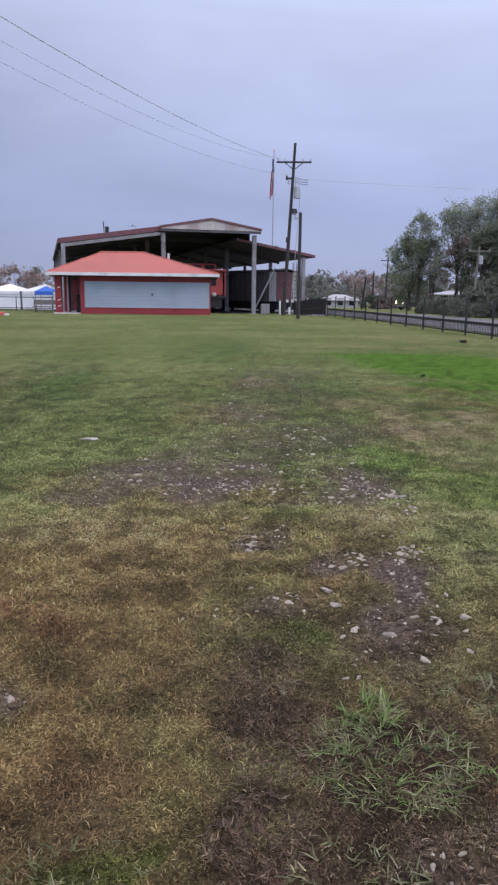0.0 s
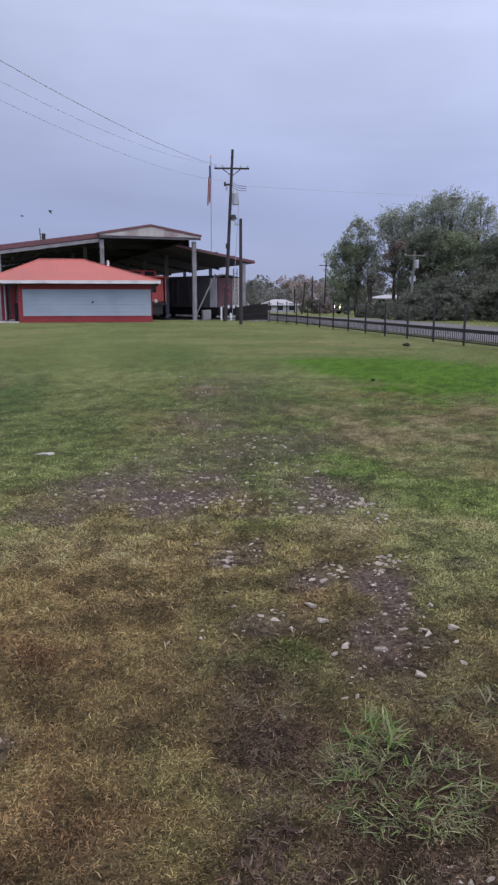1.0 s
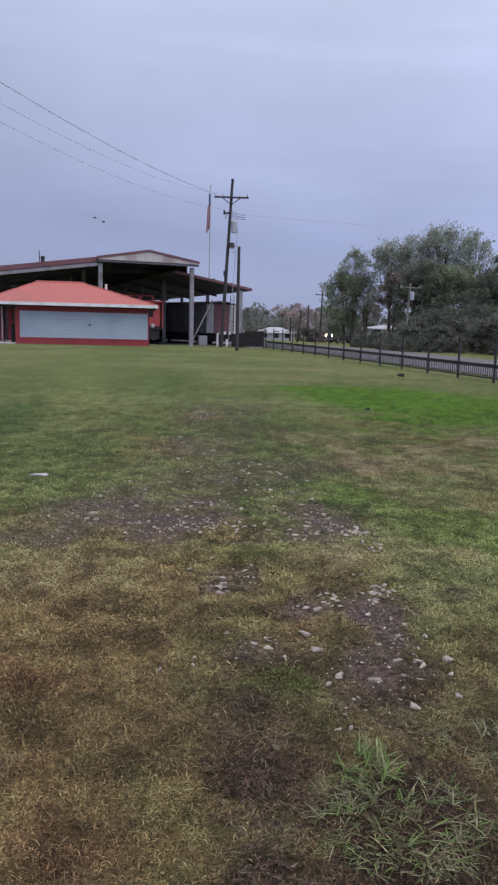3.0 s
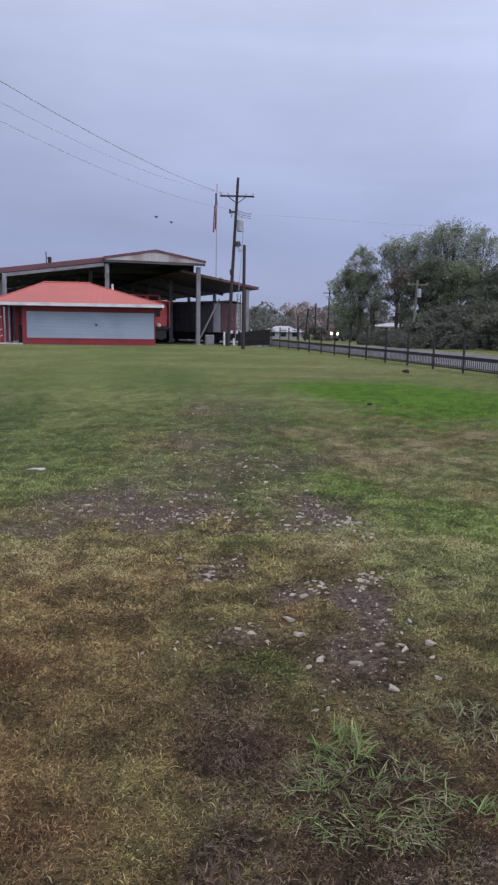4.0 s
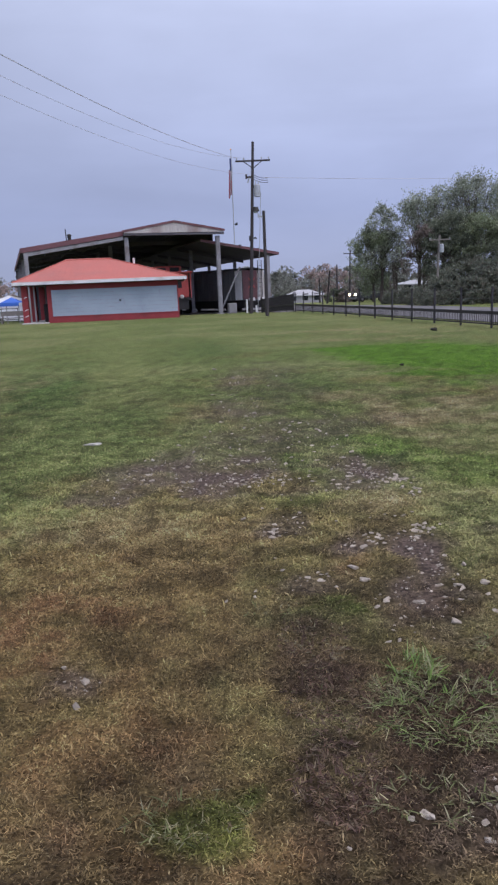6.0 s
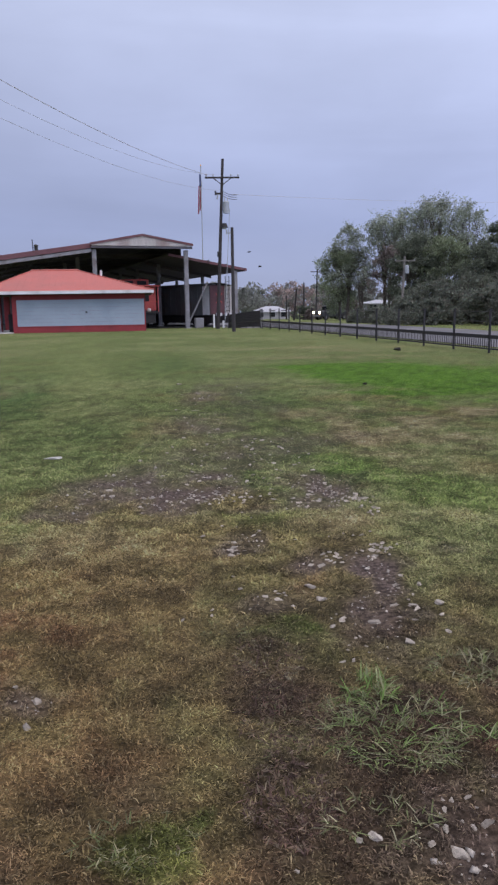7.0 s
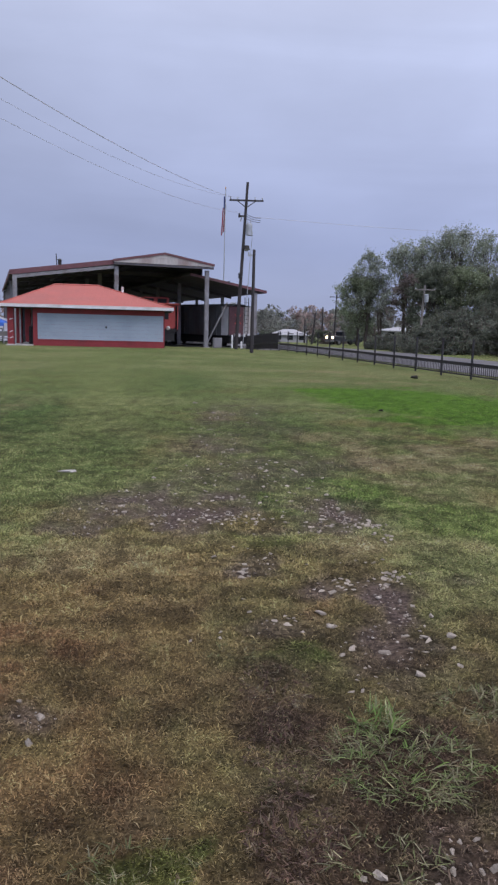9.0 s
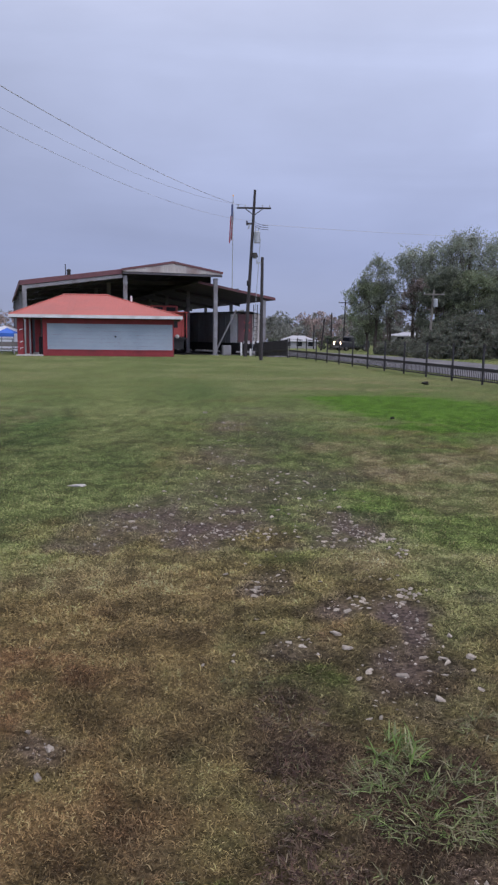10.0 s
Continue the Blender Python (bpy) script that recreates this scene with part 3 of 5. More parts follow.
def tuft(x, y, rx, ry, count, length, width, seed, tones, label, lean=58):
    """A loose clump of separate shoots, each a few arching blades from one crown."""
    rs = np.random.RandomState(seed)
    root = thing("grass_tuft", pose(x, y, ground_at(x, y)), label, "grass tuft", "grass tufts")
    for _ in range(count):
        a, q = rs.uniform(0, 2 * np.pi), math.sqrt(rs.rand())
        bx, by = rx * q * math.cos(a), ry * q * math.sin(a)
        n = rs.randint(5, 10)
        turn = a + rs.normal(0, 1.5, n)
        long = length * rs.uniform(0.45, 1.25, n)
        tilt = np.radians((lean * (0.6 + 0.5 * q) + rs.normal(0, 14, n)).clip(8, 82))
        d = np.stack([np.cos(turn), np.sin(turn)], -1)
        side = np.stack([-d[:, 1], d[:, 0], 0 * turn], -1) * (width * rs.uniform(0.6, 1.2, n))[:, None] / 2
        p = np.stack([x + bx + rs.normal(0, 0.008, n), y + by + rs.normal(0, 0.008, n), 0 * turn], -1)
        p[:, 2] = height(p[:, 0], p[:, 1]) - 0.004
        rows = [p - side, p + side]
        for k, w in ((1, 1.0), (2, 0.75)):
            bend = np.minimum(tilt * (0.6 + 0.4 * k), 1.9)
            p = p + np.c_[d * (np.sin(bend) * long / 3)[:, None], np.cos(bend) * long / 3]
            rows += [p - side * w, p + side * w]
        bend = np.minimum(tilt * 1.8, 1.95)
        rows.append(p + np.c_[d * (np.sin(bend) * long / 3)[:, None], np.cos(bend) * long / 3])
        verts = np.stack(rows, 1)
        verts[..., 2] = np.maximum(verts[..., 2], height(verts[..., 0], verts[..., 1]) + 0.003)
        verts = verts - np.array((x, y, ground_at(x, y)))
        o = np.arange(n)[:, None] * 7
        faces = np.concatenate([o + f for f in ([0, 1, 3], [0, 3, 2], [2, 3, 5], [2, 5, 4], [4, 5, 6])], 0)
        tone = np.array(tones)[rs.randint(0, len(tones), n)] * rs.lognormal(0, 0.25, n)[:, None]
        mesh_np("shoot", verts.reshape(-1, 3), faces, M_BLADE, np.repeat(tone.clip(0, 0.45), 7, 0)).parent = root
    return root


GREENS = [(0.12, 0.19, 0.05), (0.17, 0.22, 0.085), (0.10, 0.15, 0.045), (0.21, 0.23, 0.12)]
DULL = [(0.16, 0.18, 0.08), (0.12, 0.14, 0.055), (0.22, 0.205, 0.12), (0.10, 0.105, 0.05), (0.13, 0.10, 0.06), (0.21, 0.20, 0.13)]
BROWNS = [(0.11, 0.065, 0.05), (0.15, 0.105, 0.075), (0.06, 0.037, 0.031), (0.085, 0.055, 0.045), (0.15, 0.12, 0.085)]
tuft(0.39, 2.36, 0.10, 0.12, 16, 0.085, 0.0060, 11, GREENS, "bright green crabgrass crown with arching blades", 46)
tuft(0.42, 2.12, 0.27, 0.28, 150, 0.072, 0.0046, 12, DULL + DULL + GREENS, "loose flattened dull green crabgrass tuft", 66)
tuft(0.90, 2.52, 0.22, 0.15, 70, 0.07, 0.0050, 13, DULL, "dull green grass clump beside bare soil", 64)
tuft(0.72, 2.0, 0.09, 0.08, 8, 0.07, 0.0055, 19, GREENS, "small green grass clump on brown turf", 64)
tuft(-0.02, 1.72, 0.15, 0.22, 110, 0.032, 0.0055, 14, BROWNS, "dark purplish dead weed clump", 58)
tuft(0.0, 2.2, 0.16, 0.24, 100, 0.036, 0.0045, 15, BROWNS + DULL[3:5], "dark brown dead weed clump", 64)
tuft(0.0, 2.68, 0.15, 0.24, 80, 0.04, 0.0045, 16, BROWNS + DULL[4:], "dark brown dead weed clump with pale blades", 64)
tuft(0.24, 1.62, 0.20, 0.12, 22, 0.055, 0.0042, 17, DULL, "sparse pale green grass clump", 60)
tuft(-0.5, 1.58, 0.20, 0.12, 20, 0.05, 0.004, 18, DULL, "small low green grass clump", 62)
tuft(-0.18, 3.05, 0.14, 0.12, 14, 0.04, 0.004, 20, DULL, "sparse dull grass clump on dark soil", 66)


# ---- road ----
def strip(name, left, right, mat, lift, label, category):
    """A band on the ground between two lines with as many points."""
    bm = bmesh.new()
    rows = []
    for (ax, ay), (bx, by) in zip(left, right):
        rows.append([bm.verts.new((ax + (bx - ax) * k / 8, ay + (by - ay) * k / 8, ground_at(ax + (bx - ax) * k / 8, ay + (by - ay) * k / 8) + lift)) for k in range(9)])
    for p, q in zip(rows, rows[1:]):
        for k in range(8):
            bm.faces.new((p[k], p[k + 1], q[k + 1], q[k]))
    ob = part(name, bm, mat)
    return tagged(ob, label, category, kind="structure")


def fence_x(y):
    return 8.42 - 0.169 * (y - 22)


ROAD_Y = [2, 8, 14, 20, 26, 32, 38, 44, 50, 56, 62, 70, 80, 95, 120, 150]
strip("road", [(fence_x(y) + 1.6, y) for y in ROAD_Y], [(8.75 - 0.15 * (y - 22) + 8.6, y) for y in ROAD_Y], M_ASPHALT, 0.03, "worn grey asphalt road beside the fence", "road")


# ---- fence along the road ----
def fence(name, y0, y1, label, dense=1):
    """Black posts with a heavy low rail, pickets under it and thin wires above."""
    root = thing(name, pose(fence_x(y0), y0, ground_at(fence_x(y0), y0)), label, "fence")
    way = Vector((fence_x(y1) - fence_x(y0), y1 - y0, 0))
    turn = Matrix.Rotation(math.atan2(way.y, way.x), 4, "Z")
    root.matrix_world = root.matrix_world @ turn
    run, step = way.length, 2.231
    z = lambda s: ground_at(fence_x(y0) + way.x * s / run, y0 + way.y * s / run) - root.matrix_world.translation.z
    post = None
    n = int(run / step)
    for k in range(n + 1):
        s = k * step
        if post is None:
            bm = boxes((-0.03, 0.03, -0.03, 0.03, -0.05, 1.30), bevel=0.005)
            box(bm, -0.037, 0.037, -0.037, 0.037, 1.30, 1.33)
            post = part("post", bm, M_FENCE, root)
        else:
            post = new("post", post.data)
            post.parent = root
        post.location = (s, 0, z(s))
    picket = None
    for k in range(n):
        a, b = k * step, (k + 1) * step
        bm = bmesh.new()
        sheet(bm, [(a, -0.03, z(a) + 0.55), (b, -0.03, z(b) + 0.55), (b, 0.03, z(b) + 0.55), (a, 0.03, z(a) + 0.55)], 0.11)
        part("rail", bm, M_FENCE, root)
        bm = bmesh.new()
        sheet(bm, [(a, -0.02, z(a) + 0.15), (b, -0.02, z(b) + 0.15), (b, 0.02, z(b) + 0.15), (a, 0.02, z(a) + 0.15)], 0.045)
        part("lower_rail", bm, M_FENCE, root)
        for h in (0.95, 1.25):
            part("wire", rod(bmesh.new(), (a, 0, z(a) + h), (b, 0, z(b) + h), 0.006, n=4), M_FENCE, root)
        bm = bmesh.new()
        for j in range(1, 17 * dense):
            s = a + step * j / (17 * dense)
            box(bm, s - 0.008, s + 0.008, -0.008, 0.008, z(s) + 0.1, z(s) + (0.46 if dense == 1 else 1.2))
        tagged(part("picket_panel", bm, M_FENCE, root), kind="stuff")
    return root


fence("fence", 8.86, 51.2, "black metal fence with square posts and heavy rail")
fence("screened_fence", 51.1, 62.4, "dense black picket fence beyond the open field", 4)


# ---- hut ----
HUT_Y = 49.95


def hut():
    gz = ground_at(-9, HUT_Y) - 0.02
    root = thing("hut", Matrix.Translation((-4.22, HUT_Y, gz)) @ Matrix.Rotation(radians(4.8), 4, "Z") @ Matrix.Diagonal((0.98, 1, 1, 1)) @ Matrix.Translation((4.22, -HUT_Y, 0)), "red block ticket hut with hip roof and pale blue shutter", "building")
    # base slab and walls
    part("slab", boxes((-14.7, -12.97, HUT_Y - 0.15, 57.4, -0.1, 0.06), (-12.9, -4.26, HUT_Y + 0.25, 56.7, -0.1, 0.055)), M_CONCRETE, root)
    part("step", boxes((-14.6, -12.9, HUT_Y - 0.75, HUT_Y - 0.16, -0.05, 0.10), bevel=0.02), M_CONCRETE, root, "pale concrete step under the porch")
    part("front_wall", boxes((-12.95, -4.22, HUT_Y, HUT_Y + 0.2, -0.1, 2.55)), M_BRICK, root)
    part("right_wall", boxes((-4.42, -4.22, HUT_Y + 0.2, 57.0, -0.1, 2.55)), M_BRICK, root)
    part("back_wall", boxes((-12.75, -4.42, 56.8, 57.0, -0.1, 2.55)), M_BRICK, root)
    part("porch_wall", boxes((-12.95, -12.75, HUT_Y + 0.2, 52.6, 0.06, 2.55), (-12.95, -12.75, 53.6, 56.8, 0.06, 2.55), (-12.95, -12.75, 52.6, 53.6, 2.1, 2.55)), M_DARK, root)
    part("soffit", boxes((-14.85, -3.75, HUT_Y - 0.70, 57.5, 2.46, 2.50)), M_DARK, root)
    for k, y in enumerate((HUT_Y + 0.02, 53.0, 56.5)):
        col = part("porch_column", boxes((-14.62, -14.22, y, y + 0.36, 0.06, 2.5), bevel=0.02), M_BRICK, root)
        if k == 0:
            for z in (0.55, 0.95, 1.75):
                bm = boxes((-14.48, -14.24, y - 0.012, y - 0.002, z, z + 0.05))
                bmesh.ops.rotate(bm, verts=bm.verts, cent=(-14.2, y, z), matrix=Matrix.Rotation(radians(-20), 3, "Y"))
                part("stripe", bm, M_WHITE, col, "white stripe")
    part("thin_post", boxes((-13.85, -13.76, HUT_Y + 0.1, HUT_Y + 0.2, 0.06, 2.455)), M_STEEL, root)
    part("thin_post", boxes((-13.5, -13.44, 52.5, 52.56, 0.06, 2.455)), M_STEEL, root)
    part("bin", boxes((-13.45, -13.0, 51.2, 51.7, 0.06, 1.25), bevel=0.04), M_DARK, root, "dark cabinet in the porch")
    # long shutter in its frame, made of boards
    frame_ob = part("shutter_frame", boxes((-12.72, -4.3, HUT_Y - 0.03, HUT_Y - 0.003, 2.14, 2.2), (-12.72, -4.3, HUT_Y - 0.03, HUT_Y - 0.003, 0.38, 0.44), (-12.72, -12.66, HUT_Y - 0.03, HUT_Y - 0.003, 0.44, 2.14)), M_BRICK, root)
    rows, cols = 7, 7
    for i in range(cols):
        for j in range(rows):
            x0, z0 = -12.655 + i * 8.355 / cols, 0.445 + j * 1.69 / rows
            part("board", boxes((x0, x0 + 8.355 / cols - 0.004, HUT_Y - 0.024 - 0.002 * ((i * 3 + j * 5) % 3), HUT_Y - 0.002, z0, z0 + 1.69 / rows - 0.005)), M_PANEL, frame_ob)
    part("knob", boxes((-8.2, -8.08, HUT_Y - 0.07, HUT_Y - 0.02, 1.25, 1.37)), M_IRON, frame_ob)
    part("upper_band", boxes((-12.9, -4.26, HUT_Y - 0.02, HUT_Y - 0.002, 2.22, 2.42)), M_BRICK, root)
    # hip roof with standing seams, white fascia
    x0, x1, y0, y1, ze, zr = -14.98, -3.65, 49.17, 57.6, 2.68, 4.16
    ym = (y0 + y1) / 2
    ra, rb = (-11.95, ym, zr), (-8.92, ym, zr)
    c = [(x0, y0, ze), (x1, y0, ze), (x1, y1, ze), (x0, y1, ze)]
    for pts in ([c[0], c[1], rb, ra], [c[1], c[2], rb], [c[2], c[3], ra, rb], [c[3], c[0], ra]):
        plane = part("roof_slope", sheet(bmesh.new(), pts, 0.05), M_ROOF, root)
        if pts[0] == c[0]:
            for k in range(1, 28):
                x = x0 + (x1 - x0) * k / 28
                top = 1.0 if ra[0] <= x <= rb[0] else ((x - x0) / (ra[0] - x0) if x < ra[0] else (x1 - x) / (x1 - rb[0]))
                part("seam", rod(bmesh.new(), (x, y0, ze + 0.005), (x, y0 + (ym - y0) * top, ze + (zr - ze) * top + 0.002), 0.009, n=4), M_ROOF, plane)
    part("ridge_cap", rod(bmesh.new(), (ra[0] - 0.1, ym, zr), (rb[0] + 0.1, ym, zr), 0.07), M_ROOF, root)
    for a, b in ((c[0], ra), (c[1], rb)):
        part("hip_cap", rod(bmesh.new(), a, b, 0.05, n=6), M_ROOF, root)
    part("fascia", boxes((x0, x1, y0 - 0.03, y0 - 0.003, ze - 0.19, ze + 0.01)), M_WHITE, root, "white fascia board")
    part("fascia", boxes((x0 - 0.03, x0 - 0.003, y0 - 0.03, y1, ze - 0.19, ze + 0.01)), M_WHITE, root)
    part("fascia", boxes((x1 + 0.003, x1 + 0.03, y0 - 0.03, y1, ze - 0.19, ze + 0.01)), M_WHITE, root)
    part("vent_pipe", rod(bmesh.new(), (-7.25, ym + 0.3, 3.2), (-7.25, ym + 0.3, 4.15), 0.085), M_WHITE, root, "white vent pipe")
    part("wall_lamp", boxes((-4.1, -3.85, HUT_Y + 0.3, HUT_Y + 0.55, 1.25, 1.5), bevel=0.06), M_WHITE, root)
    return root


hut()

# ---- train shed, its long side running back to the left ----
SHED = pose(-18.82, 65.89, -0.5, 0, 0, 17.0)


def beam_column(x, y, z1, root, w=0.36):
    """A steel column of H section with a base plate."""
    bm = boxes((x - w / 2, x + w / 2, y - w / 2, y - w / 2 + 0.04, 0, z1), (x - w / 2, x + w / 2, y + w / 2 - 0.04, y + w / 2, 0, z1), (x - 0.03, x + 0.03, y - w / 2 + 0.04, y + w / 2 - 0.04, 0, z1))
    col = part("column", bm, M_STEEL, root)
    part("base_plate", boxes((x - 0.3, x + 0.3, y - 0.3, y + 0.3, -0.2, 0.03)), M_CONCRETE, col)
    return col


def shed():
    root = thing("train_shed", SHED, "open steel train shed with gabled maroon roof", "shed")
    L = 45.0
    zl, zj, zp, zr0, zr1 = 6.36, 7.62, 8.5, 6.55, 5.5
    xl, xg0, xp, xg1, xr = 0.0, 8.92, 13.51, 18.2, 23.6
    part("left_roof", sheet(bmesh.new(), [(xl, 0, zl), (xg0, 0, zj), (xg0, L, zj), (xl, L, zl)], 0.14), M_SHEDROOF, root)
    part("gable_roof", sheet(bmesh.new(), [(xg0 - 0.1, -0.4, zj + 0.1), (xp, -0.4, zp), (xp, L, zp), (xg0 - 0.1, L, zj + 0.1)], 0.12), M_SHEDROOF, root)
    part("gable_roof", sheet(bmesh.new(), [(xp, -0.4, zp), (xg1, -0.4, zj + 0.1), (xg1, L, zj + 0.1), (xp, L, zp)], 0.12), M_SHEDROOF, root)
    part("right_roof", sheet(bmesh.new(), [(xg1 - 1.9, 1.2, zr0 + 0.38), (xr, 0, zr1), (xr, L, zr1), (xg1 - 1.9, L, zr0 + 0.38)], 0.14), M_SHEDROOF, root)
    # fascias
    part("fascia", sheet(bmesh.new(), [(xl, -0.06, zl + 0.06), (xg0, -0.06, zj + 0.1), (xg0, -0.004, zj + 0.1), (xl, -0.004, zl + 0.06)], 0.42), M_FASCIA, root)
    part("rafter", sheet(bmesh.new(), [(xl + 0.2, 0.0, zl - 0.38), (xg0, 0.0, zj - 0.38), (xg0, 0.3, zj - 0.38), (xl + 0.2, 0.3, zl - 0.38)], 0.3), M_STEEL, root)
    for a, b in (((xg0 - 0.15, zj + 0.12), (xp, zp + 0.06)), ((xp, zp + 0.06), (xg1 + 0.05, zj + 0.12))):
        part("fascia", sheet(bmesh.new(), [(a[0], -0.47, a[1]), (b[0], -0.47, b[1]), (b[0], -0.405, b[1]), (a[0], -0.405, a[1])], 0.2), M_FASCIA, root)
    bm = bmesh.new()
    tri = [(xg0, -0.40, zj - 0.13), (xg1, -0.40, zj - 0.13), (xg1, -0.40, zj - 0.02), (xp, -0.40, zp - 0.12), (xg0, -0.40, zj - 0.02)]
    front = [bm.verts.new(p) for p in tri]
    back = [bm.verts.new((p[0], p[1] + 0.05, p[2])) for p in tri]
    bm.faces.new(front), bm.faces.new(back[::-1])
    for k in range(5):
        bm.faces.new((front[k], back[k], back[(k + 1) % 5], front[(k + 1) % 5]))
    gable = part("gable_panel", bm, M_GABLE, root, "dirty white sheet gable with worn lettering")
    for k in range(1, 14):
        x = xg0 + (xg1 - xg0) * k / 14
        top = zp - 0.16 - (zp - zj - 0.1) * abs(x - xp) / (xp - xg0)
        part("sheet_rib", boxes((x - 0.02, x + 0.02, -0.415, -0.402, zj - 0.12, max(top, zj - 0.1))), M_GABLE, gable)
    # closing sheets between the roofs; those at the far end are added to darken the inside
    part("eave_sheet", boxes((xg1 - 0.1, xg1 - 0.04, 3.5, L, zr0 - 0.1, zj + 0.02)), M_SHEDROOF, root)
    part("eave_sheet", boxes((xg0 - 0.06, xg0, 0.1, L, zj - 0.25, zj + 0.05)), M_SHEDROOF, root)
    bm = bmesh.new()
    sheet(bm, [(0.1, L - 0.1, zl - 0.15), (xg0, L - 0.1, zj - 0.15), (xg0, L, zj - 0.15), (0.1, L, zl - 0.15)], 1.3)
    part("end_light_block", bm, M_SHEDROOF, root)
    part("end_light_block", boxes((0.1, xg0 - 0.1, L - 0.08, L - 0.02, -0.1, zl - 0.2), (xg0, xg1 - 0.1, L - 0.1, L, -0.1, zp - 0.1), (xg1, xr, L - 0.1, L, 4.0, zr1 - 0.15)), M_SHEDROOF, root)
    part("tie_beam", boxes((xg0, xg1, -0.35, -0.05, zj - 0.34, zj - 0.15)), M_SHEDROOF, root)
    part("fascia", sheet(bmesh.new(), [(xg1 - 1.9, 1.13, zr0 + 0.42), (xr + 0.05, -0.07, zr1 + 0.04), (xr + 0.05, -0.004, zr1 + 0.04), (xg1 - 1.9, 1.196, zr0 + 0.42)], 0.24), M_FASCIA, root)
    part("side_fascia", boxes((xl - 0.06, xl - 0.004, 0, L, zl - 0.34, zl + 0.05)), M_FASCIA, root)
    part("side_fascia", boxes((xr + 0.004, xr + 0.06, 0, L, zr1 - 0.2, zr1 + 0.04)), M_FASCIA, root)
    # frames
    for k in range(5):
        y = 0.15 + 11.0 * k
        beam_column(0.37, y, zl - 0.35, root)
        beam_column(9.17, y, zj - 0.45, root)
        beam_column(17.68, y, zj - 0.45, root)
        beam_column(22.67, y + 0.3, zr1 - 0.2, root, 0.3)
        if k:
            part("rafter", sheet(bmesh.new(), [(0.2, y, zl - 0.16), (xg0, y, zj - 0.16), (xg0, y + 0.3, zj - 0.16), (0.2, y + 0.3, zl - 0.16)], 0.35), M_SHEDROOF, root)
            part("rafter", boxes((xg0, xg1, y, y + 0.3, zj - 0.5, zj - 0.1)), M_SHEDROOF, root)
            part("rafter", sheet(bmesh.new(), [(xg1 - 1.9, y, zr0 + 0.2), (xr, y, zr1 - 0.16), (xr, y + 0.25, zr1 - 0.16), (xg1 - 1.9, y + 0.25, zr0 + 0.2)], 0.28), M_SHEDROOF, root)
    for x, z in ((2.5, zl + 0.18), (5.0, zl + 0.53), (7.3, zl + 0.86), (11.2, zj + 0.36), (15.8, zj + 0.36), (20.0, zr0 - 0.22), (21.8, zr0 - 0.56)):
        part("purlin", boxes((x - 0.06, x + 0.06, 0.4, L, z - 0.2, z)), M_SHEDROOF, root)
    part("brace", rod(bmesh.new(), (17.85, 0.6, 0.3), (19.9, 0.6, 4.3), 0.08, n=4), M_STEEL, root, "grey diagonal brace")
    bm = rod(bmesh.new(), (4.2, 0.1, zl + 0.5), (4.2, 0.1, zl + 1.05), 0.16)
    rod(bm, (4.2, 0.1, zl + 1.05), (4.2, 0.1, zl + 1.18), 0.24, 0.1)
    rod(bm, (3.95, 0.1, zl + 0.5), (3.9, 0.1, zl + 1.6), 0.04)
    part("roof_vent", bm, M_IRON, root, "small dark roof vent with a stub pipe")
    bmesh_floor = boxes((-0.5, xr + 0.5, -1.0, L + 1, -0.12, -0.04))
    part("floor", bmesh_floor, M_DARK, root, "dark ballast floor")
    return root


shed()


def in_shed(x, y, z=0.0, turn=0.0):
    return SHED @ pose(x, y, z, 0, 0, turn)


def wheelset(root, y, half=0.75):
    for x in (-half, half):
        wheel = part("wheel", rod(bmesh.new(), (x - 0.07, y, 0.45), (x + 0.07, y, 0.45), 0.45, n=16), M_IRON, root)
        part("hub", rod(bmesh.new(), (x - 0.12, y, 0.45), (x + 0.12, y, 0.45), 0.12, n=10), M_IRON, wheel)


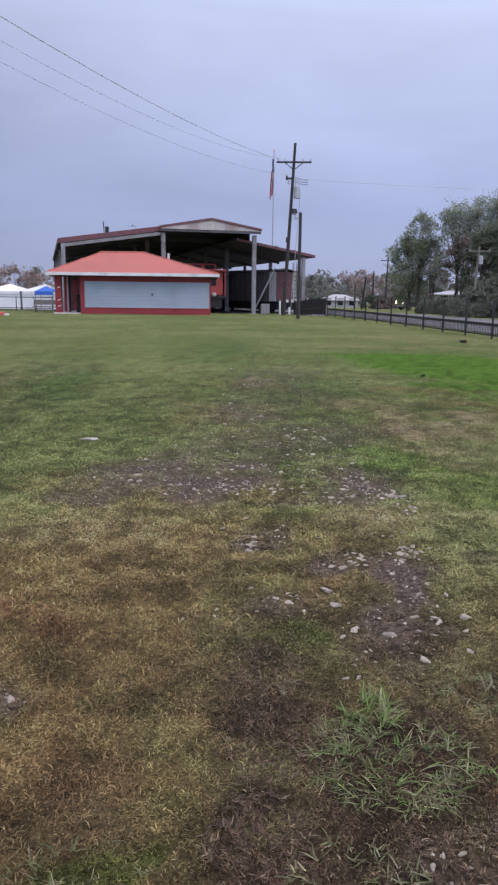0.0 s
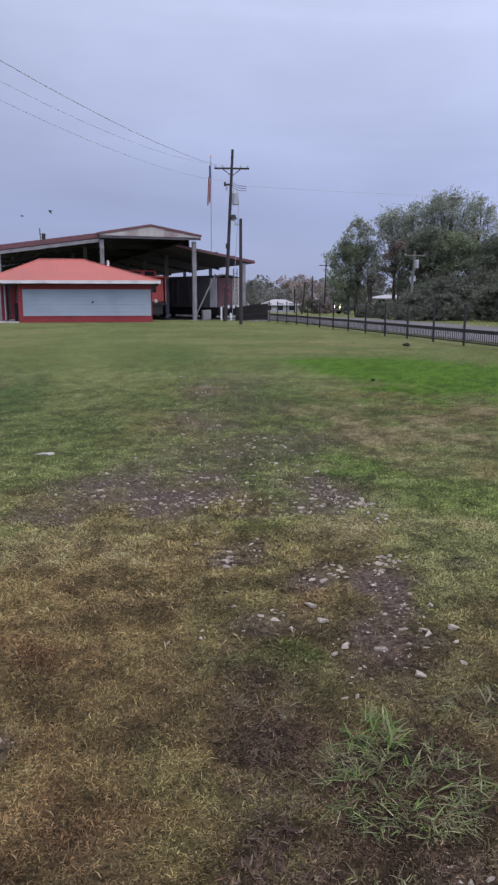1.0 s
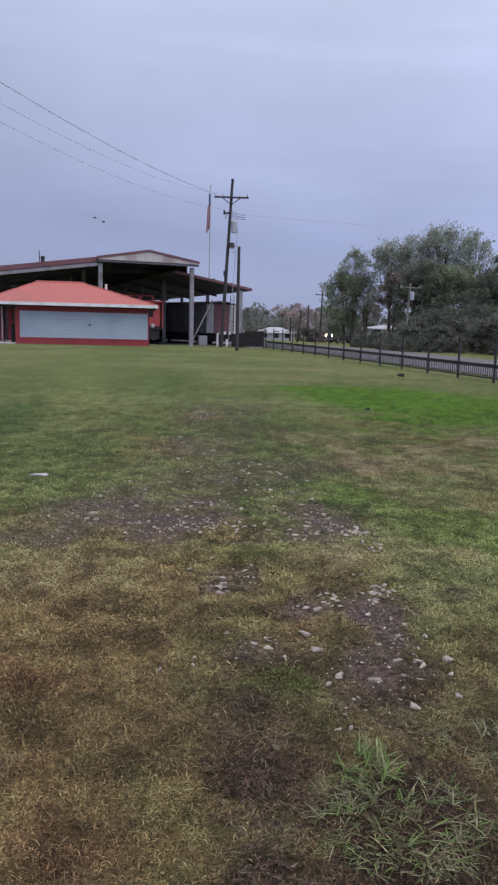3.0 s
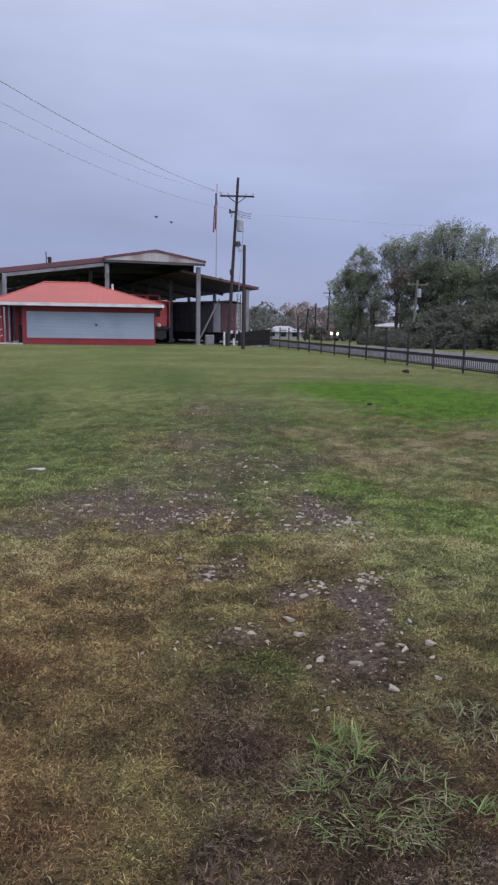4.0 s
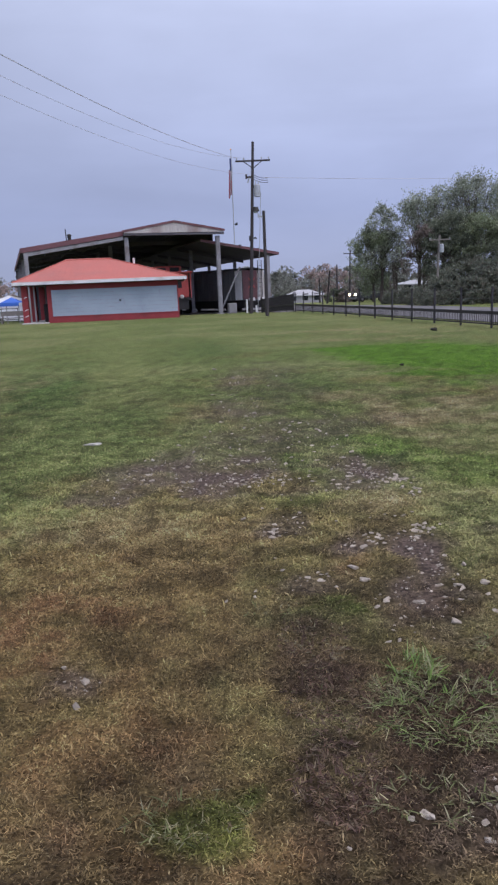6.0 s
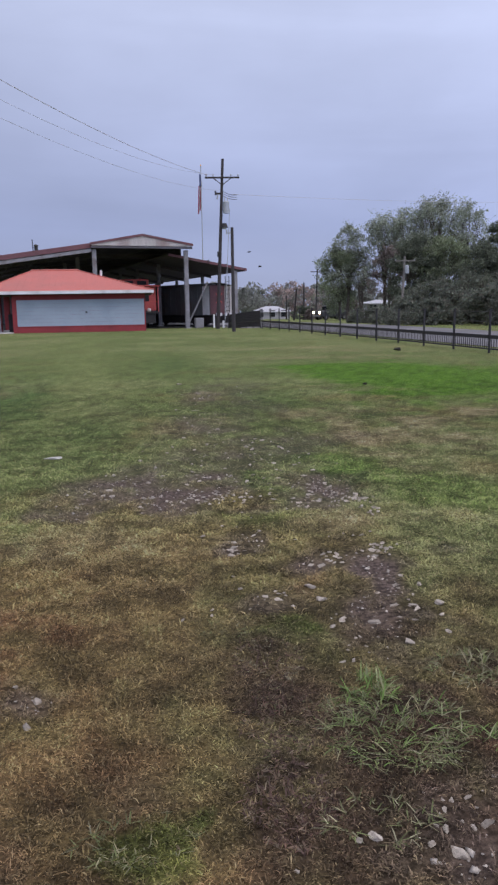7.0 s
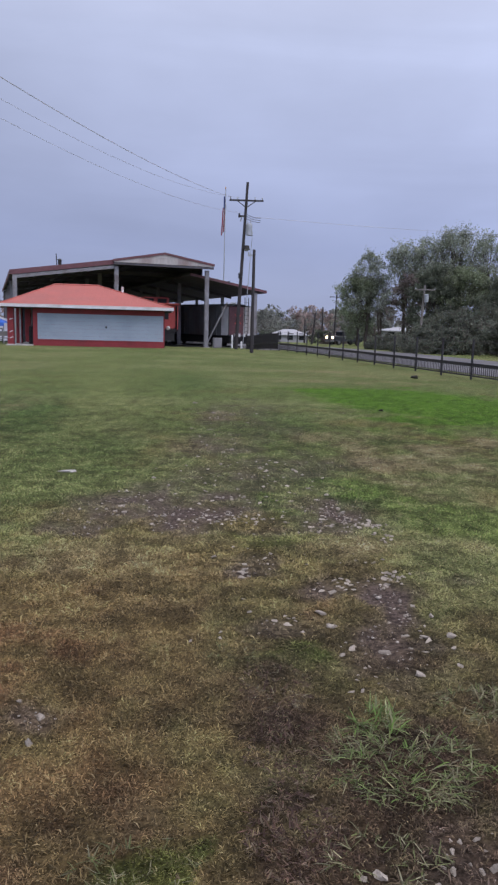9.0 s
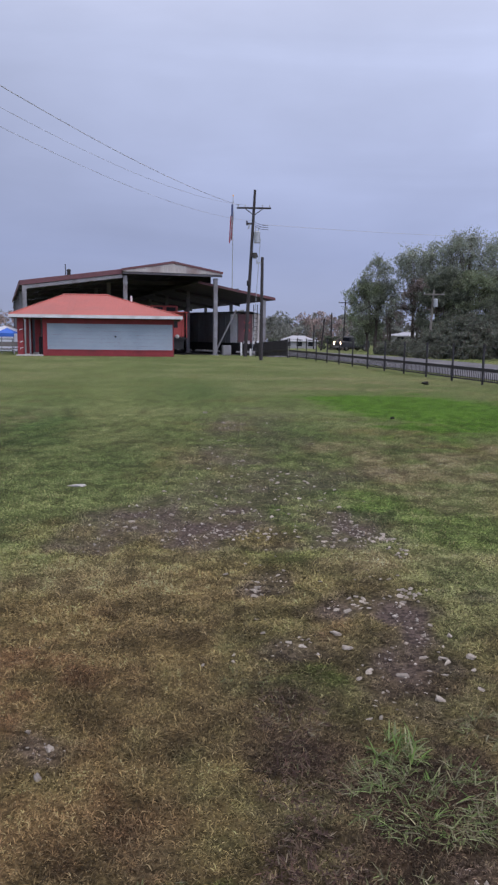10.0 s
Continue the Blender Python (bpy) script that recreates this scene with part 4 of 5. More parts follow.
def boxcar():
    root = thing("boxcar", in_shed(22.4, 4.4, 0, 20.0), "dark grey railway boxcar with white door panel", "railcar")
    W, L, z0, z1 = 1.4, 14.5, 1.1, 4.05
    part("body", boxes((-W, W, 0, L, z0, z1), bevel=0.04), M_BOXCAR, root)
    bm = bmesh.new()
    sheet(bm, [(-W - 0.05, -0.1, z1 + 0.06), (0, -0.1, z1 + 0.3), (0, L + 0.1, z1 + 0.3), (-W - 0.05, L + 0.1, z1 + 0.06)], 0.06)
    sheet(bm, [(0, -0.1, z1 + 0.3), (W + 0.05, -0.1, z1 + 0.06), (W + 0.05, L + 0.1, z1 + 0.06), (0, L + 0.1, z1 + 0.3)], 0.06)
    part("roof", bm, M_BOXCAR, root)
    for k in range(13):
        part("rib", boxes((-W - 0.05, -W - 0.003, 2.0 + k * 0.98, 2.07 + k * 0.98, z0, z1)), M_BOXCAR, root)
    part("corner_panel", boxes((-W - 0.05, -W - 0.004, 0.05, 1.15, z0 + 0.05, z1 - 0.02)), M_WHITE, root, "dirty white corner panel")
    part("end_wall", boxes((-W + 0.05, W - 0.95, -0.06, -0.004, z0 + 0.1, z1)), M_MAROON, root, "maroon corrugated end")
    part("end_strip", boxes((W - 0.92, W, -0.06, -0.004, z0 + 0.1, z1)), M_GABLE, root)
    for k in range(6):
        part("corrugation", boxes((-W + 0.1, W - 1.0, -0.11, -0.062, z0 + 0.25 + k * 0.45, z0 + 0.36 + k * 0.45)), M_MAROON, root)
    ladder = part("ladder", boxes((0.5, 0.55, -0.2, -0.15, 0.9, 5.0), (0.98, 1.03, -0.2, -0.15, 0.9, 5.0)), M_IRON, root)
    for k in range(9):
        part("rung", boxes((0.55, 0.98, -0.19, -0.16, 1.1 + 0.42 * k, 1.14 + 0.42 * k)), M_IRON, ladder)
    bm = bmesh.new()
    for a, b in (((-0.7, 2.3), (0.1, 3.3)), ((-0.7, 3.3), (0.1, 2.3))):
        rod(bm, (a[0], -0.14, a[1]), (b[0], -0.14, b[1]), 0.04, n=4)
    part("cross_brace", bm, M_CABOOSE, root)
    part("platform", boxes((-W, W, -0.75, -0.12, 0.95, 1.1)), M_IRON, root)
    for x in (-1.2, -0.75, -0.1, 0.5, 0.95):
        part("rail_board", boxes((x, x + 0.3, -0.8, -0.76, 1.05, 1.35)), M_WHITE, root, "small white board on the platform edge")
    part("underframe", boxes((-W + 0.3, W - 0.3, 0.2, L - 0.2, 0.3, 1.09)), M_IRON, root)
    for y in (1.6, 3.4, L - 3.4, L - 1.6):
        wheelset(root, y)
    return root


def caboose():
    root = thing("caboose", in_shed(14.2, 3.4), "red railway caboose with a raised cupola", "railcar")
    W, L, z0, z1 = 1.5, 11.0, 1.7, 3.95
    part("body", boxes((-W, W, 1.0, L, z0, z1), bevel=0.04), M_CABOOSE, root)
    part("roof", boxes((-W - 0.15, W + 0.15, -0.2, L + 0.2, z1, z1 + 0.18), bevel=0.06), M_CABOOSE, root)
    part("cupola", boxes((-W + 0.1, W - 0.1, 3.5, 6.5, z1 + 0.18, z1 + 0.85), bevel=0.05), M_CABOOSE, root)
    part("cupola_window", boxes((-W + 0.35, -0.2, 3.46, 3.497, z1 + 0.3, z1 + 0.7), (0.2, W - 0.35, 3.46, 3.497, z1 + 0.3, z1 + 0.7)), M_DARK, root)
    for x in (-0.75, 0.3):
        win = part("window", boxes((x, x + 0.5, 0.985, 0.998, 2.5, 3.2)), M_DARK, root)
        part("window_frame", boxes((x - 0.06, x, 0.96, 0.998, 2.34, 3.26), (x + 0.5, x + 0.56, 0.96, 0.998, 2.34, 3.26)), M_CABOOSE, win)
    part("platform", boxes((-W, W, -0.1, 1.0, 1.4, 1.6)), M_IRON, root)
    bm = boxes((-W, W, -0.08, -0.02, 2.5, 2.56))
    for k in range(7):
        x = -W + 0.05 + k * (2 * W - 0.1) / 6
        box(bm, x - 0.025, x + 0.025, -0.075, -0.025, 1.6, 2.5)
    part("end_railing", bm, M_CABOOSE, root)
    part("corner_post", boxes((-W, -W + 0.08, -0.08, 0, 1.6, z1)), M_CABOOSE, root)
    part("corner_post", boxes((W - 0.08, W, -0.08, 0, 1.6, z1)), M_CABOOSE, root)
    part("underframe", boxes((-W + 0.3, W - 0.3, 0.1, L, 0.5, 1.69)), M_IRON, root)
    for y in (2.0, 3.8, L - 2.6, L - 0.9):
        wheelset(root, y)
    return root


def tank_car(x, y, label):
    root = thing("tank_car", in_shed(x, y), label, "railcar")
    part("tank", rod(bmesh.new(), (0, 0, 2.4), (0, 11, 2.4), 1.3, n=20), M_IRON, root, smooth=False)
    part("dome", rod(bmesh.new(), (0, 5.5, 3.6), (0, 5.5, 4.3), 0.6, n=14), M_IRON, root)
    part("underframe", boxes((-0.9, 0.9, -0.4, 11.4, 0.75, 1.15)), M_IRON, root)
    for yy in (1.2, 2.9, 8.0, 9.8):
        wheelset(root, yy)
    return root


boxcar()
caboose()
tank_car(14.2, 17.5, "dark tank car parked deep in the shed")
tank_car(6.5, 24.0, "dark tank car behind the hut")
for x, y, turn in ((6.5, -0.5, 0), (14.2, -0.5, 0), (22.75, 3.4, 20)):
    rails = thing("track", in_shed(x, y, 0, turn), "rusty railway track on dark ballast", "track", "tracks in the shed")
    for s in (-0.75, 0.75):
        part("rail", boxes((s - 0.035, s + 0.035, 0, 40, -0.04, 0.02)), M_IRON, rails)


def small_cabinet():
    root = thing("electrical_cabinet", in_shed(18.65, -0.4, 0.0), "grey electrical cabinet beside a steel column", "cabinet")
    part("body", boxes((-0.4, 0.4, -0.25, 0.25, -0.04, 0.95), bevel=0.03), M_STEEL, root)
    part("door", boxes((-0.35, 0.35, -0.275, -0.253, 0.08, 0.9), bevel=0.01), M_STEEL, root)
    return root


small_cabinet()
bollard = thing("bollard", in_shed(20.0, -0.8, 0.0), "white painted steel bollard post", "bollard")
part("pipe", rod(bmesh.new(), (0, 0, -0.1), (0, 0, 1.2), 0.09, n=12), M_WHITE, bollard)
part("cap", rod(bmesh.new(), (0, 0, 1.2), (0, 0, 1.26), 0.09, 0.04, 12), M_WHITE, bollard)
bollard2 = copy_thing(bollard, in_shed(20.9, -0.9, -0.6))


# ---- poles, lamp and wires ----
def utility_pole():
    root = thing("utility_pole", pose(0.8, 65.9, -0.6), "dark leaning timber utility pole with crossarm", "utility pole")
    lean = Vector((0.73, 0, 14.4))
    at = lambda z: lean * (z / lean.z)
    shaft = part("shaft", rod(bmesh.new(), (0, 0, -0.3), lean, 0.17, 0.11, 12), M_POLE, root)
    c = at(12.85)
    arm = part("crossarm", boxes((c.x - 1.47, c.x + 1.47, -0.21, -0.1, 12.79, 12.93), bevel=0.012), M_POLE, root)
    for s in (-1, 1):
        part("arm_brace", rod(bmesh.new(), (c.x + s * 0.75, -0.17, 12.8), (c.x, -0.17, 12.25), 0.035, n=6), M_POLE, root)
    for s in (-1.35, -0.75, 0.75, 1.35):
        bm = rod(bmesh.new(), (c.x + s, -0.15, 12.93), (c.x + s, -0.15, 13.02), 0.03)
        rod(bm, (c.x + s, -0.15, 13.02), (c.x + s, -0.15, 13.14), 0.065, 0.045)
        part("insulator", bm, M_CAN, arm)
    t = at(10.4)
    can = part("transformer", rod(bmesh.new(), (t.x + 0.42, -0.1, 9.95), (t.x + 0.42, -0.1, 10.85), 0.27, n=16), M_CAN, root, "grey transformer can")
    part("lid", rod(bmesh.new(), (t.x + 0.42, -0.1, 10.85), (t.x + 0.42, -0.1, 10.95), 0.28, 0.18, 16), M_CAN, can)
    for s in (-0.12, 0.12):
        part("bushing", rod(bmesh.new(), (t.x + 0.42 + s, -0.1, 10.93), (t.x + 0.42 + s, -0.1, 11.3), 0.05, 0.03), M_CAN, can)
    b = at(11.7)
    part("bracket", boxes((b.x - 0.5, b.x - 0.1, -0.1, 0.1, 11.5, 11.65), (b.x - 0.6, b.x - 0.45, -0.08, 0.08, 11.45, 11.8)), M_POLE, root)
    part("cutout", rod(bmesh.new(), (b.x - 0.42, -0.15, 11.1), (b.x - 0.3, -0.15, 11.5), 0.06), M_CAN, root)
    bm = bmesh.new()
    for dz in (0.0, 0.18, 0.36):
        pts = [Vector((b.x + 0.1 + 1.2 * s, -0.05, 11.75 - dz - 0.75 * s + 0.45 * s * s)) for s in (0, 0.25, 0.5, 0.75, 1.0)]
        for p, q in zip(pts, pts[1:]):
            rod(bm, p, q, 0.022, n=5)
    part("service_loop", bm, M_POLE, root)
    h = at(8.95)
    lamp = part("lamp_head", rod(bmesh.new(), (h.x + 0.32, -0.25, 8.75), (h.x + 0.32, -0.25, 9.1), 0.3, 0.18, 14), M_IRON, root, "round dark area lamp")
    part("lamp_glass", rod(bmesh.new(), (h.x + 0.32, -0.25, 8.62), (h.x + 0.32, -0.25, 8.75), 0.16, 0.22, 14), M_CAN, lamp)
    part("lamp_arm", rod(bmesh.new(), (h.x, 0, 8.9), (h.x + 0.32, -0.25, 8.95), 0.04), M_STEEL, root)
    part("conduit", rod(bmesh.new(), (t.x + 0.72, -0.1, 10.3), (0.62, -0.1, 0.2), 0.025, n=6), M_CAN, root, "pale grey conduit")
    part("meter", boxes((0.1, 0.4, -0.35, -0.16, 6.3, 6.75), bevel=0.03), M_IRON, root)
    return root


utility_pole()


def steel_post():
    x, y = 1.44, 44.9
    root = thing("lamp_post", pose(x, y, ground_at(x, y)), "dark wooden post with a small bracket on top", "post")
    part("shaft", rod(bmesh.new(), (0, 0, -0.2), (0, 0, 6.05), 0.11, 0.085, 12), M_POLE, root)
    part("cap", rod(bmesh.new(), (0, 0, 6.05), (0, 0, 6.1), 0.1, 0.05, 12), M_POLE, root)
    part("bracket", boxes((-0.32, -0.06, -0.04, 0.04, 5.72, 5.8), (-0.36, -0.28, -0.05, 0.05, 5.7, 5.95)), M_CAN, root)
    return root


steel_post()


def flagpole():
    x, y = -0.46, 118.0
    z0 = ground_at(x, y)
    root = thing("flagpole", pose(x, y, z0), "tall thin white flagpole with a limp striped flag", "flagpole")
    top = 22.4 - z0
    part("shaft", rod(bmesh.new(), (0, 0, -0.2), (0.05, 0, top), 0.12, 0.06, 10), M_CAN, root)
    part("ball", rod(bmesh.new(), (0.05, 0, top), (0.05, 0, top + 0.25), 0.12, 0.02, 8), M_YELLOW, root)
    # limp cloth in hanging folds, one stripe a piece
    flag = part("flag_canton", boxes((-0.22, 0.02, -0.1, 0.1, top - 3.0, top - 1.2), bevel=0.05), M_FLAGBLUE, root, "dark blue canton folded along the pole")
    for k in range(4):
        bm = bmesh.new()
        x0, x1 = -0.36 + 0.14 * k, -0.36 + 0.14 * (k + 1) - 0.004
        fold = 0.03 if k % 2 else -0.03
        z1, z0 = top - (2.9 if k < 3 else 2.2), top - 7.0 + 0.25 * k
        v = [bm.verts.new(p) for p in ((x0, fold, z1), (x1, -fold, z1), (x1 - 0.16, -fold, z0), (x0 - 0.2, fold, z0))]
        bm.faces.new(v)
        bmesh.ops.solidify(bm, geom=list(bm.faces), thickness=0.02)
        part("flag_stripe", bm, M_FLAGRED if k % 2 == 0 else M_FLAGWHITE, flag)
    return root


flagpole()


def hanging(name, a, b, sag, r, label, n=40):
    """A wire that sags between two points, one unbroken tube."""
    a, b = Vector(a), Vector(b)
    bm, last = bmesh.new(), None
    side = (b - a).cross(Vector((0, 0, 1))).normalized()
    for k in range(n + 1):
        p = a.lerp(b, k / n) - Vector((0, 0, sag * 4 * (k / n) * (1 - k / n)))
        ring = [bm.verts.new(p + side * r * math.cos(q) + Vector((0, 0, r * math.sin(q)))) for q in (0, 1.2566, 2.5133, 3.7699, 5.0265)]
        if last:
            for q in range(5):
                bm.faces.new((last[q], last[(q + 1) % 5], ring[(q + 1) % 5], ring[q]))
        last = ring
    return tagged(part(name, bm, M_WIRE), label, "cable", "overhead wires")


hanging("overhead_wire", (0.15, 65.75, 12.5), (-16.8, 5.0, 12.5), 1.35, 0.019, "dark overhead power line sagging to the pole")
hanging("overhead_wire", (0.75, 65.75, 12.5), (-16.6, 5.0, 12.0), 2.1, 0.010, "thin overhead wire sagging to the pole")
hanging("overhead_wire", (1.2, 65.75, 11.2), (-16.6, 5.0, 11.2), 1.9, 0.010, "thin overhead wire sagging to the pole")
hanging("overhead_wire", (2.3, 65.8, 10.9), (60, 110.2, 16.0), 0.5, 0.018, "thin overhead wire running towards the trees")


def street_pole(x, y, h, lean, label, mat, arm=True):
    root = thing("utility_pole", pose(x, y, ground_at(x, y)), label, "utility pole", "poles along the road")
    part("shaft", rod(bmesh.new(), (0, 0, -0.3), (lean, 0, h), 0.15, 0.1, 10), mat, root)
    if arm:
        part("crossarm", boxes((lean - 1.1, lean + 1.1, -0.16, -0.06, h - 0.55, h - 0.43), bevel=0.01), mat, root)
        for s in (-1.0, 1.0):
            part("insulator", rod(bmesh.new(), (lean + s, -0.1, h - 0.43), (lean + s, -0.1, h - 0.25), 0.04), M_CAN, root)
        can = part("transformer", rod(bmesh.new(), (lean + 0.15, -0.3, h - 1.75), (lean + 0.15, -0.3, h - 1.0), 0.22, n=12), M_CAN, root)
        part("lid", rod(bmesh.new(), (lean + 0.15, -0.3, h - 1.0), (lean + 0.15, -0.3, h - 0.92), 0.23, 0.12, 12), M_CAN, can)
    return root


street_pole(20.05, 77.0, 6.55, 0.3, "grey leaning utility pole in front of trees", M_GREYWOOD)
street_pole(17.5, 120.0, 7.9, 0.2, "distant dark utility pole beside the trees", M_POLE)
street_pole(11.55, 100.0, 4.2, 0.4, "short dark leaning pole with a small lamp", M_POLE, False)
street_pole(16.2, 125.0, 6.0, 0.0, "distant thin dark pole", M_POLE, False)
street_pole(12.2, 115.0, 3.7, 0.0, "distant thin dark pole", M_POLE, False)


def warning_sign():
    x, y = 16.95, 41.8
    z = ground_at(x, y)
    root = thing("road_sign", pose(x, y, z), "yellow diamond curve warning sign on a post", "road sign")
    part("post", boxes((-0.03, 0.03, 0, 0.05, -0.2, 1.3)), M_STEEL, root)
    bm = boxes((-0.21, 0.21, -0.012, -0.002, -0.21, 0.21), bevel=0.004)
    bmesh.ops.rotate(bm, verts=bm.verts, cent=(0, 0, 0), matrix=Matrix.Rotation(radians(45), 3, "Y"))
    bmesh.ops.translate(bm, verts=bm.verts, vec=(0, 0, 1.05))
    plate = part("plate", bm, M_YELLOW, root, "yellow diamond plate")
    bm = boxes((-0.10, -0.05, -0.022, -0.014, 0.93, 1.09), (-0.05, 0.06, -0.022, -0.014, 1.04, 1.09))
    v = [bm.verts.new(p) for p in ((0.06, -0.02, 1.0), (0.06, -0.02, 1.14), (0.15, -0.02, 1.065))]
    bm.faces.new(v)
    part("arrow", bm, M_BLACK, plate)
    part("lower_plate", boxes((-0.14, 0.14, -0.012, -0.002, 0.55, 0.72)), M_YELLOW, root)
    part("plaque", boxes((-0.12, 0.12, -0.012, -0.002, 0.43, 0.52)), M_WHITE, root)
    return root


warning_sign()


# ---- trees ----
def limbs(tubes):
    """One mesh of tapered five-sided tubes, given as start, end and two radii."""
    a, b = np.array([tuple(t[0]) for t in tubes]), np.array([tuple(t[1]) for t in tubes])
    r = np.array([(t[2], t[3]) for t in tubes])
    d = b - a
    d /= np.linalg.norm(d, axis=1, keepdims=True) + 1e-9
    e = np.cross(d, np.where(np.abs(d[:, :1]) < 0.8, [[1.0, 0, 0]], [[0, 1.0, 0]]))
    e /= np.linalg.norm(e, axis=1, keepdims=True)
    f = np.cross(d, e)
    ang = np.arange(6) * np.pi / 3
    ring = np.cos(ang)[None, :, None] * e[:, None] + np.sin(ang)[None, :, None] * f[:, None]
    verts = np.concatenate([a[:, None] + ring * r[:, :1, None], b[:, None] + ring * r[:, 1:, None]], 1).reshape(-1, 3)
    o = np.arange(len(tubes))[:, None, None] * 12
    k = np.arange(6)
    quad = np.stack([k, (k + 1) % 6, (k + 1) % 6 + 6, k + 6], -1)[None]
    return mesh_np("trunk", verts, (o + quad).reshape(-1, 4), M_BARK, smooth=True)


def tree(name, x, y, h, spread, base, leaves, leaf, tones, seed, label, clumps=26, bare=0.0, sink=0.0, fat=1.0, group="trees by the road"):
    """A tapered trunk with forking limbs and a ragged crown of many leaves in clumps."""
    rs = np.random.RandomState(seed)
    z0 = ground_at(x, y) - sink
    root = thing(name, pose(x, y, z0), label, "bush" if name == "bush" else "tree", group)
    tubes = []
    tr = (0.018 * h + 0.04) * fat
    fork = Vector((rs.normal(0, 0.25), 0, base + 0.35 * (h - base)))
    tubes.append(((0, 0, -0.2), fork, tr, tr * 0.55, 9))
    crowns = []
    for k in range(clumps):
        a, u = rs.uniform(0, 2 * np.pi), rs.rand()
        zz = base + (h - base) * (0.08 + 0.90 * rs.rand() ** 0.8)
        f = (zz - base) / (h - base)
        rr = spread * math.sin(math.pi * min(0.97, 0.18 + 0.78 * f)) ** 0.7 * math.sqrt(rs.uniform(0.08, 0.9))
        crowns.append(Vector((rr * math.cos(a), rr * math.sin(a) * 0.8, zz)))
    for c in crowns:
        start = Vector((0, 0, 0)).lerp(fork, rs.uniform(0.55, 1.0))
        mid = start.lerp(c, 0.55) + Vector((rs.normal(0, 0.15), rs.normal(0, 0.15), 0.12 * (c - start).length))
        tubes.append((start, mid, tr * 0.17, tr * 0.10, 5))
        tubes.append((mid, c, tr * 0.10, tr * 0.03, 5))
        for _ in range(5):
            d = Vector(rs.normal(0, 1, 3)) * 0.16 * spread
            tubes.append((mid.lerp(c, rs.uniform(0.3, 1)), c + d, tr * 0.04, 0.008, 3))
    limbs(tubes).parent = root
    if leaves:
        per = leaves // clumps
        pts, sh = [], []
        for c in crowns:
            size = spread * rs.uniform(0.17, 0.36)
            n = int(per * rs.uniform(0.5, 1.5) * (1 - bare * rs.rand()))
            p = rs.normal(0, 1, (n, 3))
            p *= (rs.rand(n, 1) ** 0.4) / np.linalg.norm(p, axis=1, keepdims=True) * size * [1, 1, 0.75]
            # small gaps: leaves gather into sprays
            spray = rs.normal(0, 0.75, (max(4, n // 28), 3)) * size * [0.8, 0.8, 0.6]
            p = np.where(rs.rand(n, 1) < 0.7, spray[rs.randint(0, len(spray), n)] + rs.normal(0, 0.17, (n, 3)) * size, p)
            pts.append(p + np.array(c))
            sh.append(np.repeat(rs.uniform(0.75, 1.25), n))
        pts, sh = np.concatenate(pts), np.concatenate(sh)
        n = len(pts)
        e1 = rs.normal(0, 1, (n, 3))
        e1 /= np.linalg.norm(e1, axis=1, keepdims=True)
        e2 = np.cross(e1, rs.normal(0, 1, (n, 3)))
        e2 /= np.linalg.norm(e2, axis=1, keepdims=True) + 1e-9
        s = leaf * rs.uniform(0.5, 1.3, (n, 1))
        verts = np.stack([pts - e1 * s, pts - e2 * s * 0.45, pts + e1 * s, pts + e2 * s * 0.45], 1).reshape(-1, 3)
        faces = np.arange(n * 4).reshape(-1, 4)
        tone = np.array(tones)[rs.randint(0, len(tones), n)] * sh[:, None]
        crown = mesh_np("crown", verts, faces, M_LEAF, np.repeat(tone.clip(0, 0.5), 4, 0))
        crown.parent = root
    return root


# haze is mixed into the leaf tones: paler and greyer, most in the far ones
LEAF_G = [(0.200, 0.235, 0.145), (0.24, 0.28, 0.175), (0.165, 0.20, 0.125), (0.275, 0.31, 0.22)]
LEAF_D = [(0.135, 0.155, 0.115), (0.16, 0.18, 0.13), (0.112, 0.128, 0.10)]
LEAF_B = [(0.140, 0.160, 0.125), (0.165, 0.182, 0.14), (0.115, 0.130, 0.108), (0.15, 0.14, 0.115)]
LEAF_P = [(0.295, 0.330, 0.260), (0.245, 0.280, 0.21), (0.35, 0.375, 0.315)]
LEAF_R = [(0.225, 0.190, 0.175), (0.190, 0.160, 0.150), (0.255, 0.215, 0.205)]
LEAF_FAR_HAZE = [(0.26, 0.27, 0.245), (0.22, 0.235, 0.21), (0.29, 0.29, 0.27)]
LEAF_RUSSET_HAZE = [(0.34, 0.265, 0.25), (0.29, 0.235, 0.225), (0.38, 0.30, 0.275)]
tree("tree", 16.5, 93.0, 8.8, 3.2, -0.3, 17000, 0.115, LEAF_G, 21, "green broadleaf tree with a ragged leafy crown", 46)
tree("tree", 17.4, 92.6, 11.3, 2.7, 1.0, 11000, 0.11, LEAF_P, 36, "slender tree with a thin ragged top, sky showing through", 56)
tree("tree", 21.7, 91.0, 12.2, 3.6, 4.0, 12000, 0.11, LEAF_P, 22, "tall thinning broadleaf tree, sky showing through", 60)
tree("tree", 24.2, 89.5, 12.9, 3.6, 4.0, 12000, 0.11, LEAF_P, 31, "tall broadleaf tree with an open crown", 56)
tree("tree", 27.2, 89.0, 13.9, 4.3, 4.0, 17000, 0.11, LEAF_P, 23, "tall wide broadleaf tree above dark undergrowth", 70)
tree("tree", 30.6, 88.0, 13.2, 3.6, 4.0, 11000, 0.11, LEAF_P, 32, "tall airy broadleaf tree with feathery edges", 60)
tree("tree", 23.4, 84.5, 8.9, 3.2, -0.3, 17000, 0.13, LEAF_D, 24, "dense dark tree in the middle of the grove", 44)
tree("tree", 27.0, 84.5, 9.3, 3.6, -0.3, 18000, 0.13, LEAF_G, 33, "dense green tree in the middle of the grove", 44)
